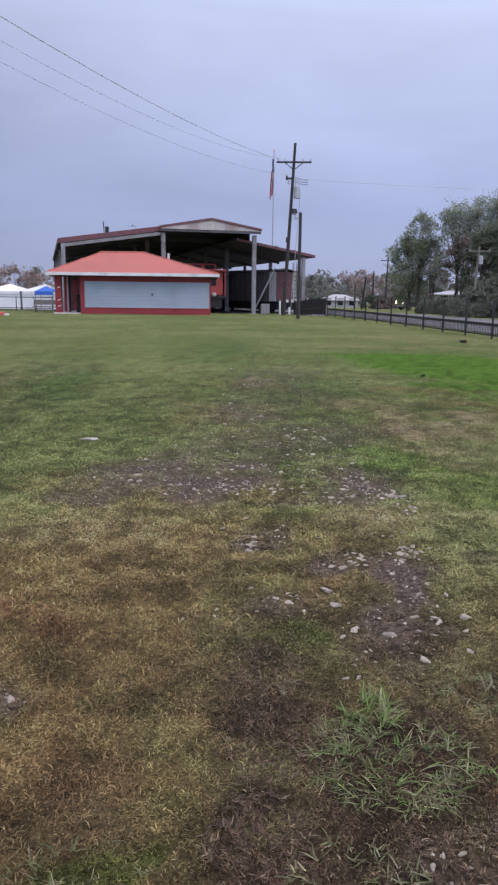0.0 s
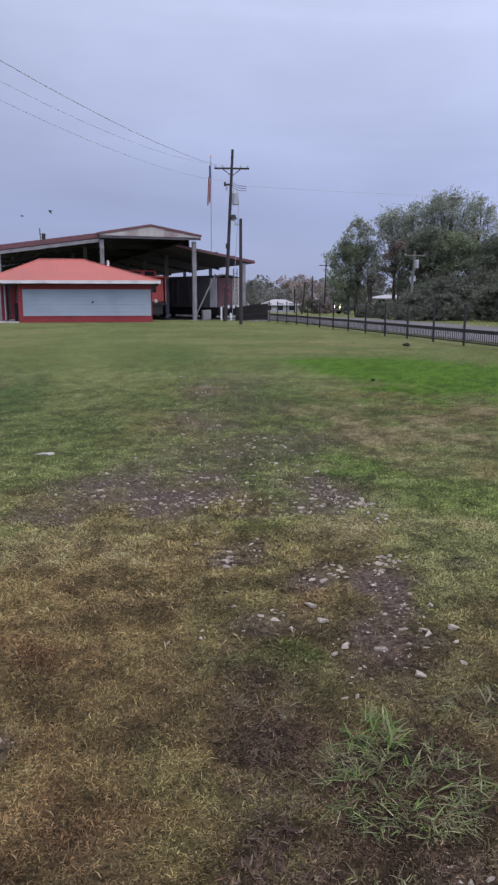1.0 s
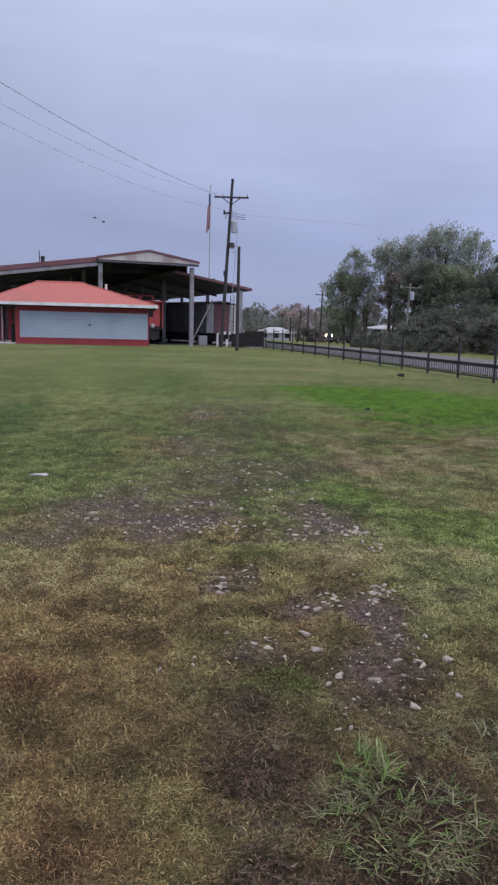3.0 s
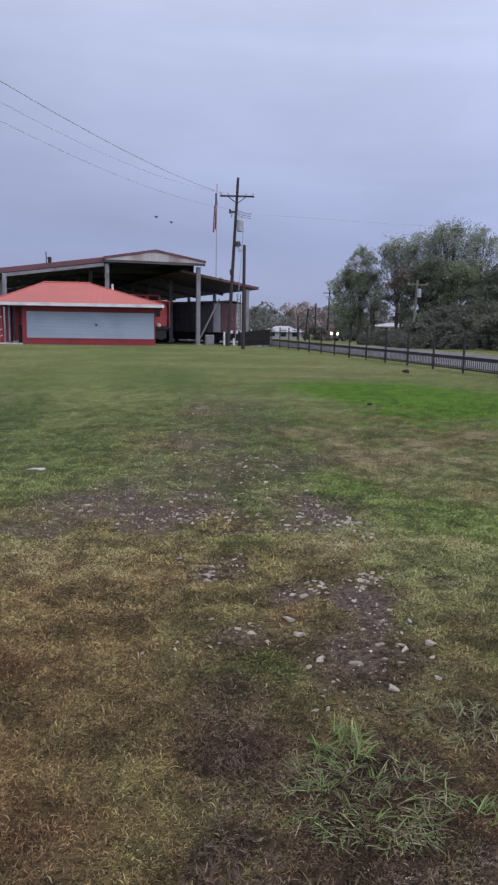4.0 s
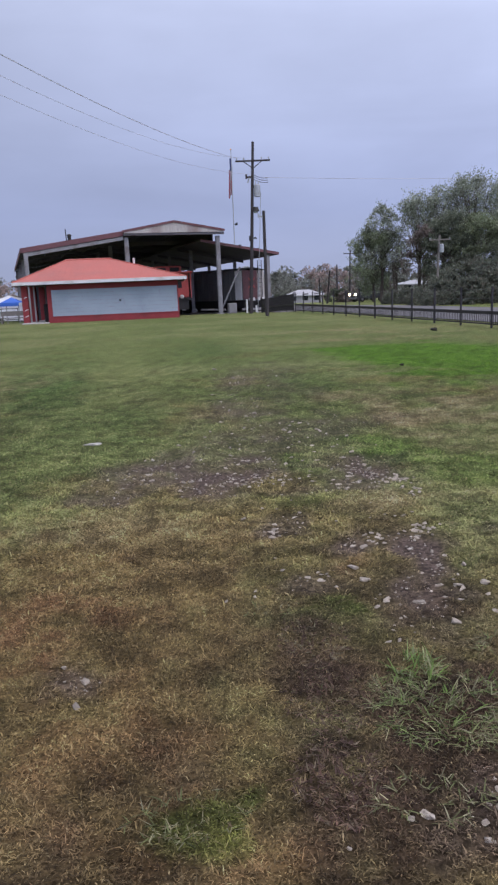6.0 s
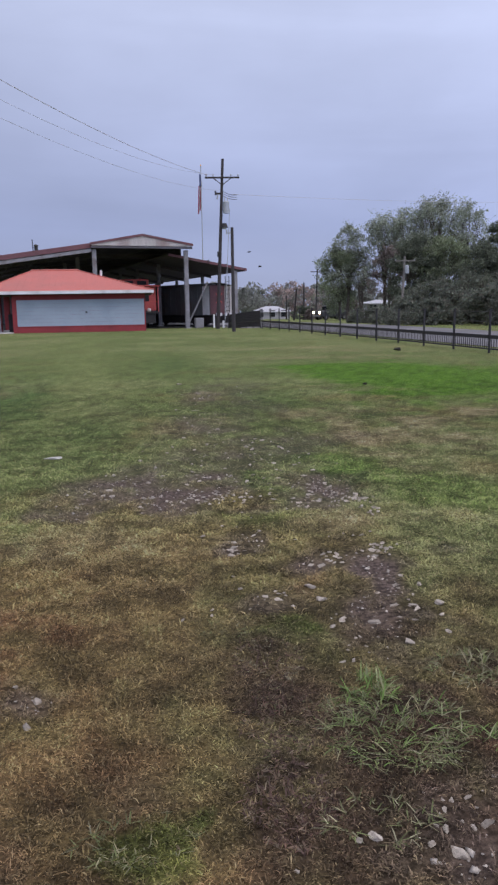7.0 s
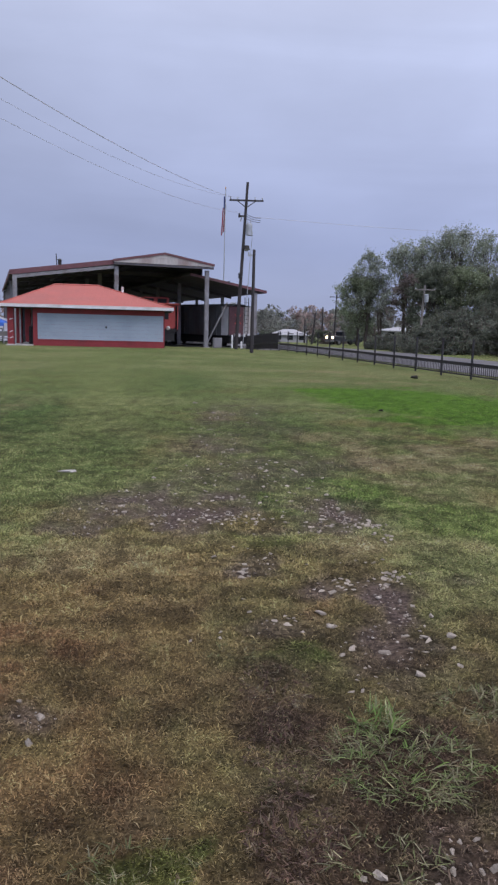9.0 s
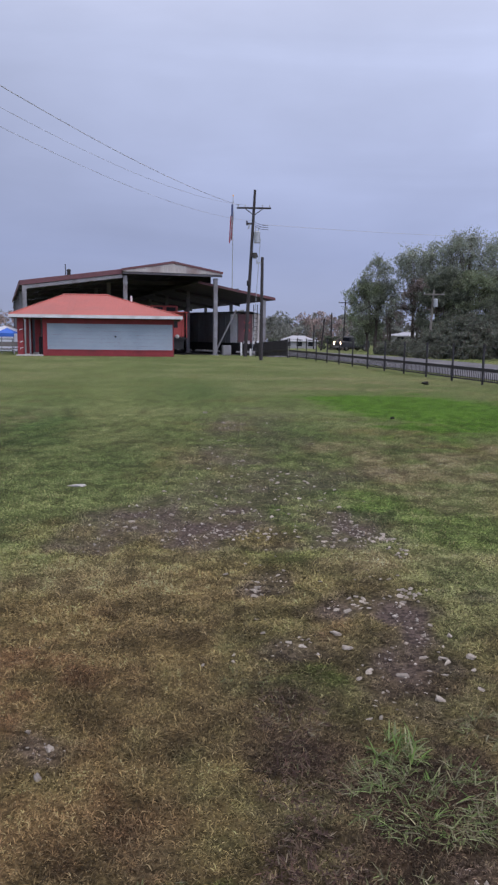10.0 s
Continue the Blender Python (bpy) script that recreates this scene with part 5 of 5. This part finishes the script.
tree("tree", 32.4, 83.0, 10.3, 2.7, -0.3, 15000, 0.13, LEAF_D, 25, "dark evergreen tree at the end of the grove", 44)
tree("tree", 35.8, 83.0, 10.0, 2.9, 3.0, 8000, 0.13, LEAF_D, 34, "dark thin tree at the end of the grove", 40)
tree("tree", 40.2, 82.0, 10.6, 5.0, -0.3, 18000, 0.14, LEAF_D, 26, "dark evergreen tree at the end of the grove", 44)
tree("tree", 30.0, 82.0, 7.9, 3.6, -0.4, 17000, 0.13, LEAF_D, 27, "low dark dense tree in the grove", 40)
tree("tree", 21.2, 87.0, 8.6, 2.5, 2.2, 6500, 0.12, LEAF_R, 28, "thin tree with sparse russet leaves", 34, 0.4)
tree("tree", 19.2, 92.0, 8.0, 1.7, 2.0, 300, 0.11, LEAF_P, 29, "pale bare tree between two green ones", 26, 0.8)
tree("tree", 18.7, 90.0, 6.6, 1.2, 2.4, 200, 0.11, LEAF_P, 35, "pale bare tree between two green ones", 18, 0.8)
BUSHES = [(24.0, 79.0, 4.0, 2.6, LEAF_B), (27.5, 78.0, 4.6, 2.8, LEAF_B), (31.5, 76.5, 4.8, 3.0, LEAF_B), (35.5, 75.0, 5.2, 3.2, LEAF_B), (39.5, 76.0, 5.4, 3.4, LEAF_B), (22.6, 82.0, 3.2, 1.6, LEAF_B),
          (29.5, 84.0, 5.0, 3.0, LEAF_B), (33.5, 79.5, 5.5, 3.0, LEAF_B), (43.5, 76.0, 6.0, 3.6, LEAF_B), (15.2, 108.0, 1.4, 1.2, LEAF_R)]
BUSHES += [(14.2, 63.0, 1.2, 1.4, LEAF_B), (17.0, 61.5, 2.2, 2.1, LEAF_B), (20.0, 59.5, 2.8, 2.3, LEAF_B), (18.0, 55.0, 2.4, 2.1, LEAF_B), (21.2, 53.0, 3.0, 2.4, LEAF_B), (16.0, 52.5, 1.8, 1.7, LEAF_B), (15.4, 57.5, 1.5, 1.5, LEAF_B),
           (19.4, 49.5, 2.4, 2.2, LEAF_B), (22.8, 47.5, 2.8, 2.3, LEAF_B), (13.6, 66.5, 1.0, 1.2, LEAF_B), (22.6, 99.0, 1.2, 1.1, LEAF_D), (24.6, 99.0, 1.5, 1.2, LEAF_D)]
# ragged low growth along the far edge of the road
for k in range(8):
    vy = 27.0 + 4.3 * k
    if 34 < vy < 50:
        continue  # the verge by the road sign stays open
    BUSHES.append((8.75 - 0.15 * (vy - 22) + 9.9 + 0.4 * (k % 3), vy, 0.75 + 0.12 * ((k * 5) % 4), 1.7, LEAF_B))
for k, (bx, by, bh, bs, tn) in enumerate(BUSHES):
    tree("bush", bx, by, bh, bs, -0.7 if bh > 1.3 else -0.2, 9000 if bh > 1.3 else 4000, 0.12 if bh > 1.3 else 0.08, tn, 40 + k, "dark dense shrub under the grove", 26, group="undergrowth")


def far_grove():
    """Low distant tree line, each tree of its own height, from the shed round to the grove and to the left."""
    rs = np.random.RandomState(5)
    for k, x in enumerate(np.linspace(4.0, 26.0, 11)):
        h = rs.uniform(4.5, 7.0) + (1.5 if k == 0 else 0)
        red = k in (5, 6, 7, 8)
        tree("tree", float(x) + rs.normal(0, 0.6), 150 + rs.uniform(-8, 8), h + (0.9 if red else -0.6), 3.0, 0.5, 1500 if not red else 1300, 0.24, LEAF_RUSSET_HAZE if red else LEAF_FAR_HAZE, 60 + k,
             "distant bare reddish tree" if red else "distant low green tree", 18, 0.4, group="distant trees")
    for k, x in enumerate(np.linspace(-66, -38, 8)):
        tree("tree", float(x), 140 + rs.uniform(-8, 8), rs.uniform(5.5, 8.0), 3.6, 0.8, 2000, 0.24, LEAF_RUSSET_HAZE if k % 3 != 2 else LEAF_FAR_HAZE, 80 + k, "distant autumn tree with thin reddish crown", 18, 0.5, group="distant trees")
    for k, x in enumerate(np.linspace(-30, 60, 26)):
        tree("tree", float(x) + rs.normal(0, 1), 230 + rs.uniform(-10, 10), rs.uniform(7, 10), 5.5, 0.3, 1500, 0.5, LEAF_FAR_HAZE, 100 + k, "far tree on the horizon", 16, group="horizon trees")


far_grove()
rs_brush = np.random.RandomState(8)
for k, x in enumerate(np.linspace(2.5, 25, 15)):
    if 7.0 < x < 14.0:
        continue
    tree("bush", float(x), 122 + rs_brush.uniform(-4, 4), rs_brush.uniform(1.6, 2.8), 1.7, -0.6, 1500, 0.2, LEAF_R if k % 3 == 1 else LEAF_D, 140 + k, "distant low brush behind the fence", 14, group="distant brush")


# ---- houses, marquees and other things far off ----
def house(x, y, w, d, h, rise, label, mat, sink=0.0, cat="house"):
    z = ground_at(x, y) - sink
    root = thing("house", pose(x, y, z), label, cat, "houses by the road")
    part("wall", boxes((-w / 2, w / 2, 0, d, -0.2, h)), mat, root)
    bm = bmesh.new()
    o = 0.4
    c = [(-w / 2 - o, -o, h), (w / 2 + o, -o, h), (w / 2 + o, d + o, h), (-w / 2 - o, d + o, h)]
    ra, rb = (-w / 2 + d * 0.35, d / 2, h + rise), (w / 2 - d * 0.35, d / 2, h + rise)
    for pts in ([c[0], c[1], rb, ra], [c[1], c[2], rb], [c[2], c[3], ra, rb], [c[3], c[0], ra]):
        sheet(bm, pts, 0.12)
    part("roof", bm, M_GREYROOF, root)
    for k in range(3):
        wx = -w / 2 + w * (k + 0.5) / 3
        win = part("window", boxes((wx - 0.5, wx + 0.5, -0.04, -0.003, 0.9, 2.0)), M_GLASS, root)
        part("window_frame", boxes((wx - 0.58, wx - 0.5, -0.06, -0.003, 0.82, 2.08), (wx + 0.5, wx + 0.58, -0.06, -0.003, 0.82, 2.08), (wx - 0.5, wx + 0.5, -0.06, -0.003, 2.0, 2.08), (wx - 0.5, wx + 0.5, -0.06, -0.003, 0.82, 0.9)), M_SIDING, win)
    return root


house(11.5, 132.0, 6.2, 6, 1.8, 0.95, "low white house with a pale roof behind the fence", M_SIDING, 0.5)
house(25.6, 108.0, 4.6, 5, 2.2, 0.5, "small white house half hidden by the grove", M_SIDING)


def marquee(x, y, w, d, h, rise, mat, label):
    z = ground_at(x, y)
    root = thing("marquee", pose(x, y, z), label, "tent", "event tents")
    bm = bmesh.new()
    peak = (0, d / 2, h + rise)
    c = [(-w / 2, 0, h), (w / 2, 0, h), (w / 2, d, h), (-w / 2, d, h)]
    for k in range(4):
        sheet(bm, [c[k], c[(k + 1) % 4], peak], 0.04)
    canopy = part("canopy", bm, mat, root)
    part("valance", boxes((-w / 2, w / 2, -0.02, 0.0, h - 0.3, h - 0.002)), mat, canopy)
    for sx in (-w / 2 + 0.05, w / 2 - 0.05):
        for sy in (0.05, d - 0.05):
            part("leg", boxes((sx - 0.03, sx + 0.03, sy - 0.03, sy + 0.03, -0.1, h - 0.05)), M_STEEL, root)
    return root, d, w, h


for k, x in enumerate((-31.5, -27.6, -23.9)):
    root, d, w, h = marquee(x, 76.0, 3.9, 4.5, 1.9, 0.75, M_TENT, "white peaked marquee with hanging side walls")
    part("side_wall", boxes((-w / 2, w / 2, 0.06, 0.09, 0.1, h - 0.32)), M_TENT, root)
    part("back_wall", boxes((-w / 2, w / 2, d - 0.09, d - 0.06, 0.1, h - 0.32)), M_TENT, root)
marquee(-19.7, 64.0, 1.6, 1.6, 1.8, 0.45, M_BLUE, "blue pop-up canopy in front of the marquees")


def tube_rail(x0, x1, y):
    root = thing("tube_railing", pose(x0, y, ground_at(x0, y)), "dark metal tube railing before the marquees", "railing")
    n = 6
    for k in range(n + 1):
        part("post", rod(bmesh.new(), ((x1 - x0) * k / n, 0, -0.1), ((x1 - x0) * k / n, 0, 1.35), 0.04), M_IRON, root)
    for z in (0.3, 1.3):
        part("rail", rod(bmesh.new(), (0, 0, z), (x1 - x0, 0, z), 0.035), M_IRON, root)
    return root


tube_rail(-31.0, -20.8, 70.0)


def bench(x, y):
    root = thing("picnic_bench", pose(x, y, ground_at(x, y)), "weathered wooden bench near the hut porch", "bench")
    part("seat", boxes((-1.0, 1.0, -0.2, 0.2, 0.42, 0.48), bevel=0.01), M_GREYWOOD, root)
    part("back", boxes((-1.0, 1.0, 0.2, 0.25, 0.6, 0.95), bevel=0.01), M_GREYWOOD, root)
    for sx in (-0.85, 0.85):
        part("leg", boxes((sx - 0.05, sx + 0.05, -0.18, 0.24, -0.05, 0.42)), M_GREYWOOD, root)
        part("back_post", boxes((sx - 0.04, sx + 0.04, 0.252, 0.3, 0.0, 0.95)), M_GREYWOOD, root)
    return root


bench(-17.4, 57.0)


def red_marker():
    root = thing("parking_block", pose(-15.95, 44.0, ground_at(-15.95, 44.0)), "red painted kerb block lying on the grass", "kerb block")
    part("block", boxes((-1.2, 0.0, -0.1, 0.12, -0.03, 0.2), bevel=0.04), M_CABOOSE, root)
    part("end_cap", boxes((0.004, 0.25, -0.1, 0.12, -0.03, 0.1), bevel=0.03), M_WHITE, root, "white end")
    return root


red_marker()


# ---- stones ----
def stone_mesh(seed):
    """A flat angular chunk with broken faces."""
    rs = np.random.RandomState(seed)
    bm = bmesh.new()
    sx, sy, sz = rs.uniform(0.95, 1.25), rs.uniform(0.6, 0.95), rs.uniform(0.3, 0.5)
    for _ in range(16):
        d = Vector(rs.normal(0, 1, 3)).normalized() * rs.uniform(0.72, 1.08)
        bm.verts.new((d.x * sx, d.y * sy, d.z * sz))
    hull = bmesh.ops.convex_hull(bm, input=bm.verts)
    spare = [g for g in hull["geom_interior"] if isinstance(g, bmesh.types.BMVert)]
    bmesh.ops.delete(bm, geom=spare, context="VERTS")
    bmesh.ops.recalc_face_normals(bm, faces=bm.faces)
    me = bpy.data.meshes.new("stone")
    bm.to_mesh(me)
    bm.free()
    me.materials.append(M_STONE)
    return me


STONE_MESHES = [stone_mesh(200 + k) for k in range(10)]
rng_stone = np.random.RandomState(9)
_, STONE_BARE = cover(np.array([s[0] for s in STONES]), np.array([s[1] for s in STONES]))
for k, (x, y, r) in enumerate(STONES):
    ob = new("stone", STONE_MESHES[k % 10])
    ob.scale = (r * (1.12 if y < 4.6 else 1.15),) * 3
    ob.location = (x, y, ground_at(x, y) - 0.02 * float(STONE_BARE[k]) + r * 0.16)
    ob.rotation_euler = (rng_stone.normal(0, 0.15), rng_stone.normal(0, 0.15), rng_stone.uniform(0, 6.28))
    tagged(ob, "pale grey broken limestone lump half sunk in soil", "stone", "loose stones")
flat = new("stone", STONE_MESHES[3].copy())
flat.data.materials[0] = M_CONCRETE
flat.scale, flat.location = (0.10, 0.05, 0.05), (-1.876, 7.35, ground_at(-1.876, 7.35) + 0.01)
tagged(flat, "flat white stone lying in green grass", "stone", "loose stones")
for x, y, r in ((2.82, 13.86, 0.05), (6.1, 24.1, 0.13)):
    ob = new("clod", STONE_MESHES[5].copy())
    ob.data.materials[0] = M_CLOD
    ob.scale, ob.location = (r, r, r * 1.1), (x, y, ground_at(x, y) + r * 0.35)
    tagged(ob, "dark clod of earth on the grass", "clod")


def pebbles():
    """Small chips scattered over the bare soil."""
    rs = np.random.RandomState(17)
    n = 60000
    y = 1.2 * (14 / 1.2) ** rs.rand(n)
    x = rs.uniform(-1, 1, n) * (0.4 * y + 0.5)
    _, bare = cover(x, y)
    keep = rs.rand(n) < (0.16 * bare**1.5 * (1 + 0.9 * (y > 4.5)) + 0.004)
    x, y = x[keep], y[keep]
    n = len(x)
    z = height(x, y) - 0.012 * (y < 12)
    r = rs.lognormal(-5.2, 0.5, n).clip(0.002, 0.02) * (0.8 + 0.05 * y)
    octa = np.array([(1, 0, 0), (0, 1, 0), (-1, 0, 0), (0, -1, 0), (0, 0, 0.6), (0, 0, -0.4)])
    a = rs.uniform(0, 6.28, n)
    jit = 1 + 0.35 * rs.normal(0, 1, (n, 6, 1))
    p = octa[None] * jit * r[:, None, None]
    c, s = np.cos(a)[:, None], np.sin(a)[:, None]
    p = np.stack([c * p[..., 0] - s * p[..., 1], s * p[..., 0] + c * p[..., 1], p[..., 2]], -1) + np.stack([x, y, z + 0.3 * r], -1)[:, None]
    o = np.arange(n)[:, None] * 6
    faces = np.concatenate([o + f for f in ([0, 1, 4], [1, 2, 4], [2, 3, 4], [3, 0, 4], [1, 0, 5], [2, 1, 5], [3, 2, 5], [0, 3, 5])], 0)
    return tagged(mesh_np("gravel", p.reshape(-1, 3), faces, M_PEBBLE), "small pale gravel chips scattered on bare soil", "gravel", kind="stuff")


pebbles()


# ---- things that move: a vehicle with its lights on, and two birds ----
def vehicle():
    root = thing("pickup_truck", pose(17, 100, 0), "dark pickup truck with headlights on, driving slowly", "truck")
    part("body", boxes((-0.9, 0.9, 0, 4.9, 0.45, 1.2), bevel=0.08), M_CARPAINT, root)
    part("cab", boxes((-0.8, 0.8, 1.5, 3.2, 1.2, 1.9), bevel=0.15), M_CARPAINT, root)
    part("windscreen", boxes((-0.7, 0.7, 1.47, 1.498, 1.3, 1.75)), M_GLASS, root)
    part("bumper", boxes((-0.92, 0.92, -0.15, -0.004, 0.4, 0.62), bevel=0.03), M_STEEL, root)
    for s in (-0.65, 0.65):
        lamp = part("headlight", rod(bmesh.new(), (s, -0.01, 1.0), (s, -0.06, 1.0), 0.16, n=12), M_LIGHT, root, "lit warm headlight")
        part("headlight_rim", boxes((s - 0.2, s + 0.2, -0.012, -0.003, 0.63, 1.0)), M_STEEL, lamp)
        for y in (0.9, 4.0):
            wheel = part("wheel", rod(bmesh.new(), (s * 1.2 - 0.1, y, 0.36), (s * 1.2 + 0.1, y, 0.36), 0.36, n=16), M_RUBBER, root)
            part("rim", rod(bmesh.new(), (s * 1.2 - 0.11, y, 0.36), (s * 1.2 + 0.11, y, 0.36), 0.2, n=12), M_STEEL, wheel)
    return root


def bird(label):
    root = thing("bird", pose(0, 0, 30), label, "bird", "birds in the sky")
    bm = bmesh.new()
    bmesh.ops.create_icosphere(bm, subdivisions=2, radius=1.0, matrix=Matrix.Diagonal((0.05, 0.14, 0.045, 1)))
    part("body", bm, M_BIRD, root, smooth=True)
    bm = bmesh.new()
    sheet(bm, [(-0.02, -0.11, 0.01), (0.02, -0.11, 0.01), (0.05, -0.22, 0.01), (-0.05, -0.22, 0.01)], 0.012)
    part("tail", bm, M_BIRD, root)
    wings = []
    for s in (-1, 1):
        bm = bmesh.new()
        sheet(bm, [(0.02 * s, 0.07, 0.01), (0.2 * s, 0.09, 0.01), (0.33 * s, -0.03, 0.01), (0.2 * s, -0.06, 0.01), (0.02 * s, -0.07, 0.01)], 0.012)
        wings.append(part("wing", bm, M_BIRD, root))
    return root, wings


truck = vehicle()
bird_a, wings_a = bird("dark bird gliding with bent wings")
bird_b, wings_b = bird("dark bird flapping beside another")


def motions():
    walk(truck, [(0, pose(16.7, 101.0, -0.56, 0, 0, -61)), (2.5, pose(16.0, 100.4, -0.555, 0, 0, -61)), (5.0, pose(15.3, 99.9, -0.55, 0, 0, -61)), (7.5, pose(14.4, 99.4, -0.545, 0, 0, -61)), (10, pose(13.6, 98.9, -0.54, 0, 0, -61))])
    walk(bird_a, [(0, pose(-11.6, 61.9, 6.68, 0, 0, 20)), (0.6, pose(-11.0, 62.1, 7.73, 0, 10, 60)), (1.0, pose(-13.1, 62.0, 8.34, 0, 15, 80)), (1.4, pose(-11.6, 62.1, 8.1, 0, -20, 0)), (2.2, pose(-10.2, 62.1, 8.71, 0, -15, -50)),
                  (2.6, pose(-9.6, 62.1, 8.98, 0, 0, -80)), (3.2, pose(-8.24, 62.0, 9.55, 0, 5, -85)), (4.3, pose(-2.46, 61.9, 9.5, 0, 0, -85)), (4.5, pose(-1.82, 61.8, 9.14, 0, 5, -85)),
                  (5.5, pose(0.21, 61.6, 6.53, 0, 10, -85)), (5.7, pose(0.62, 61.7, 6.16, 0, 10, -80)), (7.2, pose(5.0, 61.7, 4.5, 0, 0, -70)), (8.5, pose(12.0, 66.0, 3.2, 0, 0, -70)), (10, pose(30.0, 72.0, 2.6, 0, 0, -75))])
    walk(bird_b, [(0, pose(-25.2, 61.9, 6.99, 0, 0, -85)), (1.0, pose(-15.3, 62.0, 7.94, 0, 5, -80)), (1.4, pose(-13.8, 62.1, 7.9, 0, 0, -75)), (2.2, pose(-11.9, 62.1, 8.64, 0, 0, -70)), (2.6, pose(-10.6, 62.1, 9.04, 0, 0, -80)),
                  (3.2, pose(-8.92, 62.0, 9.87, 0, 0, -85)), (4.3, pose(-3.64, 61.9, 9.92, 0, 0, -85)), (4.5, pose(-2.85, 61.8, 9.65, 0, 0, -85)), (5.5, pose(-1.25, 61.6, 7.64, 0, 0, -85)), (5.7, pose(-0.9, 61.8, 7.25, 0, 0, -80)),
                  (7.2, pose(4.2, 61.7, 5.6, 0, 0, -70)), (8.5, pose(11.0, 66.0, 3.8, 0, 0, -70)), (10, pose(29.0, 72.0, 3.0, 0, 0, -75))])
    for wings, beat in ((wings_a, 0.5), (wings_b, 0.4)):
        for wing, side in zip(wings, (-1, 1)):
            rows, n = [], int(10 / beat)
            for k in range(n + 1):
                up = 28 if k % 2 else -18
                rows.append((min(10.0, k * beat), pose(0, 0, 0, 0, -side * up, 0)))
            walk(wing, rows)


motions()
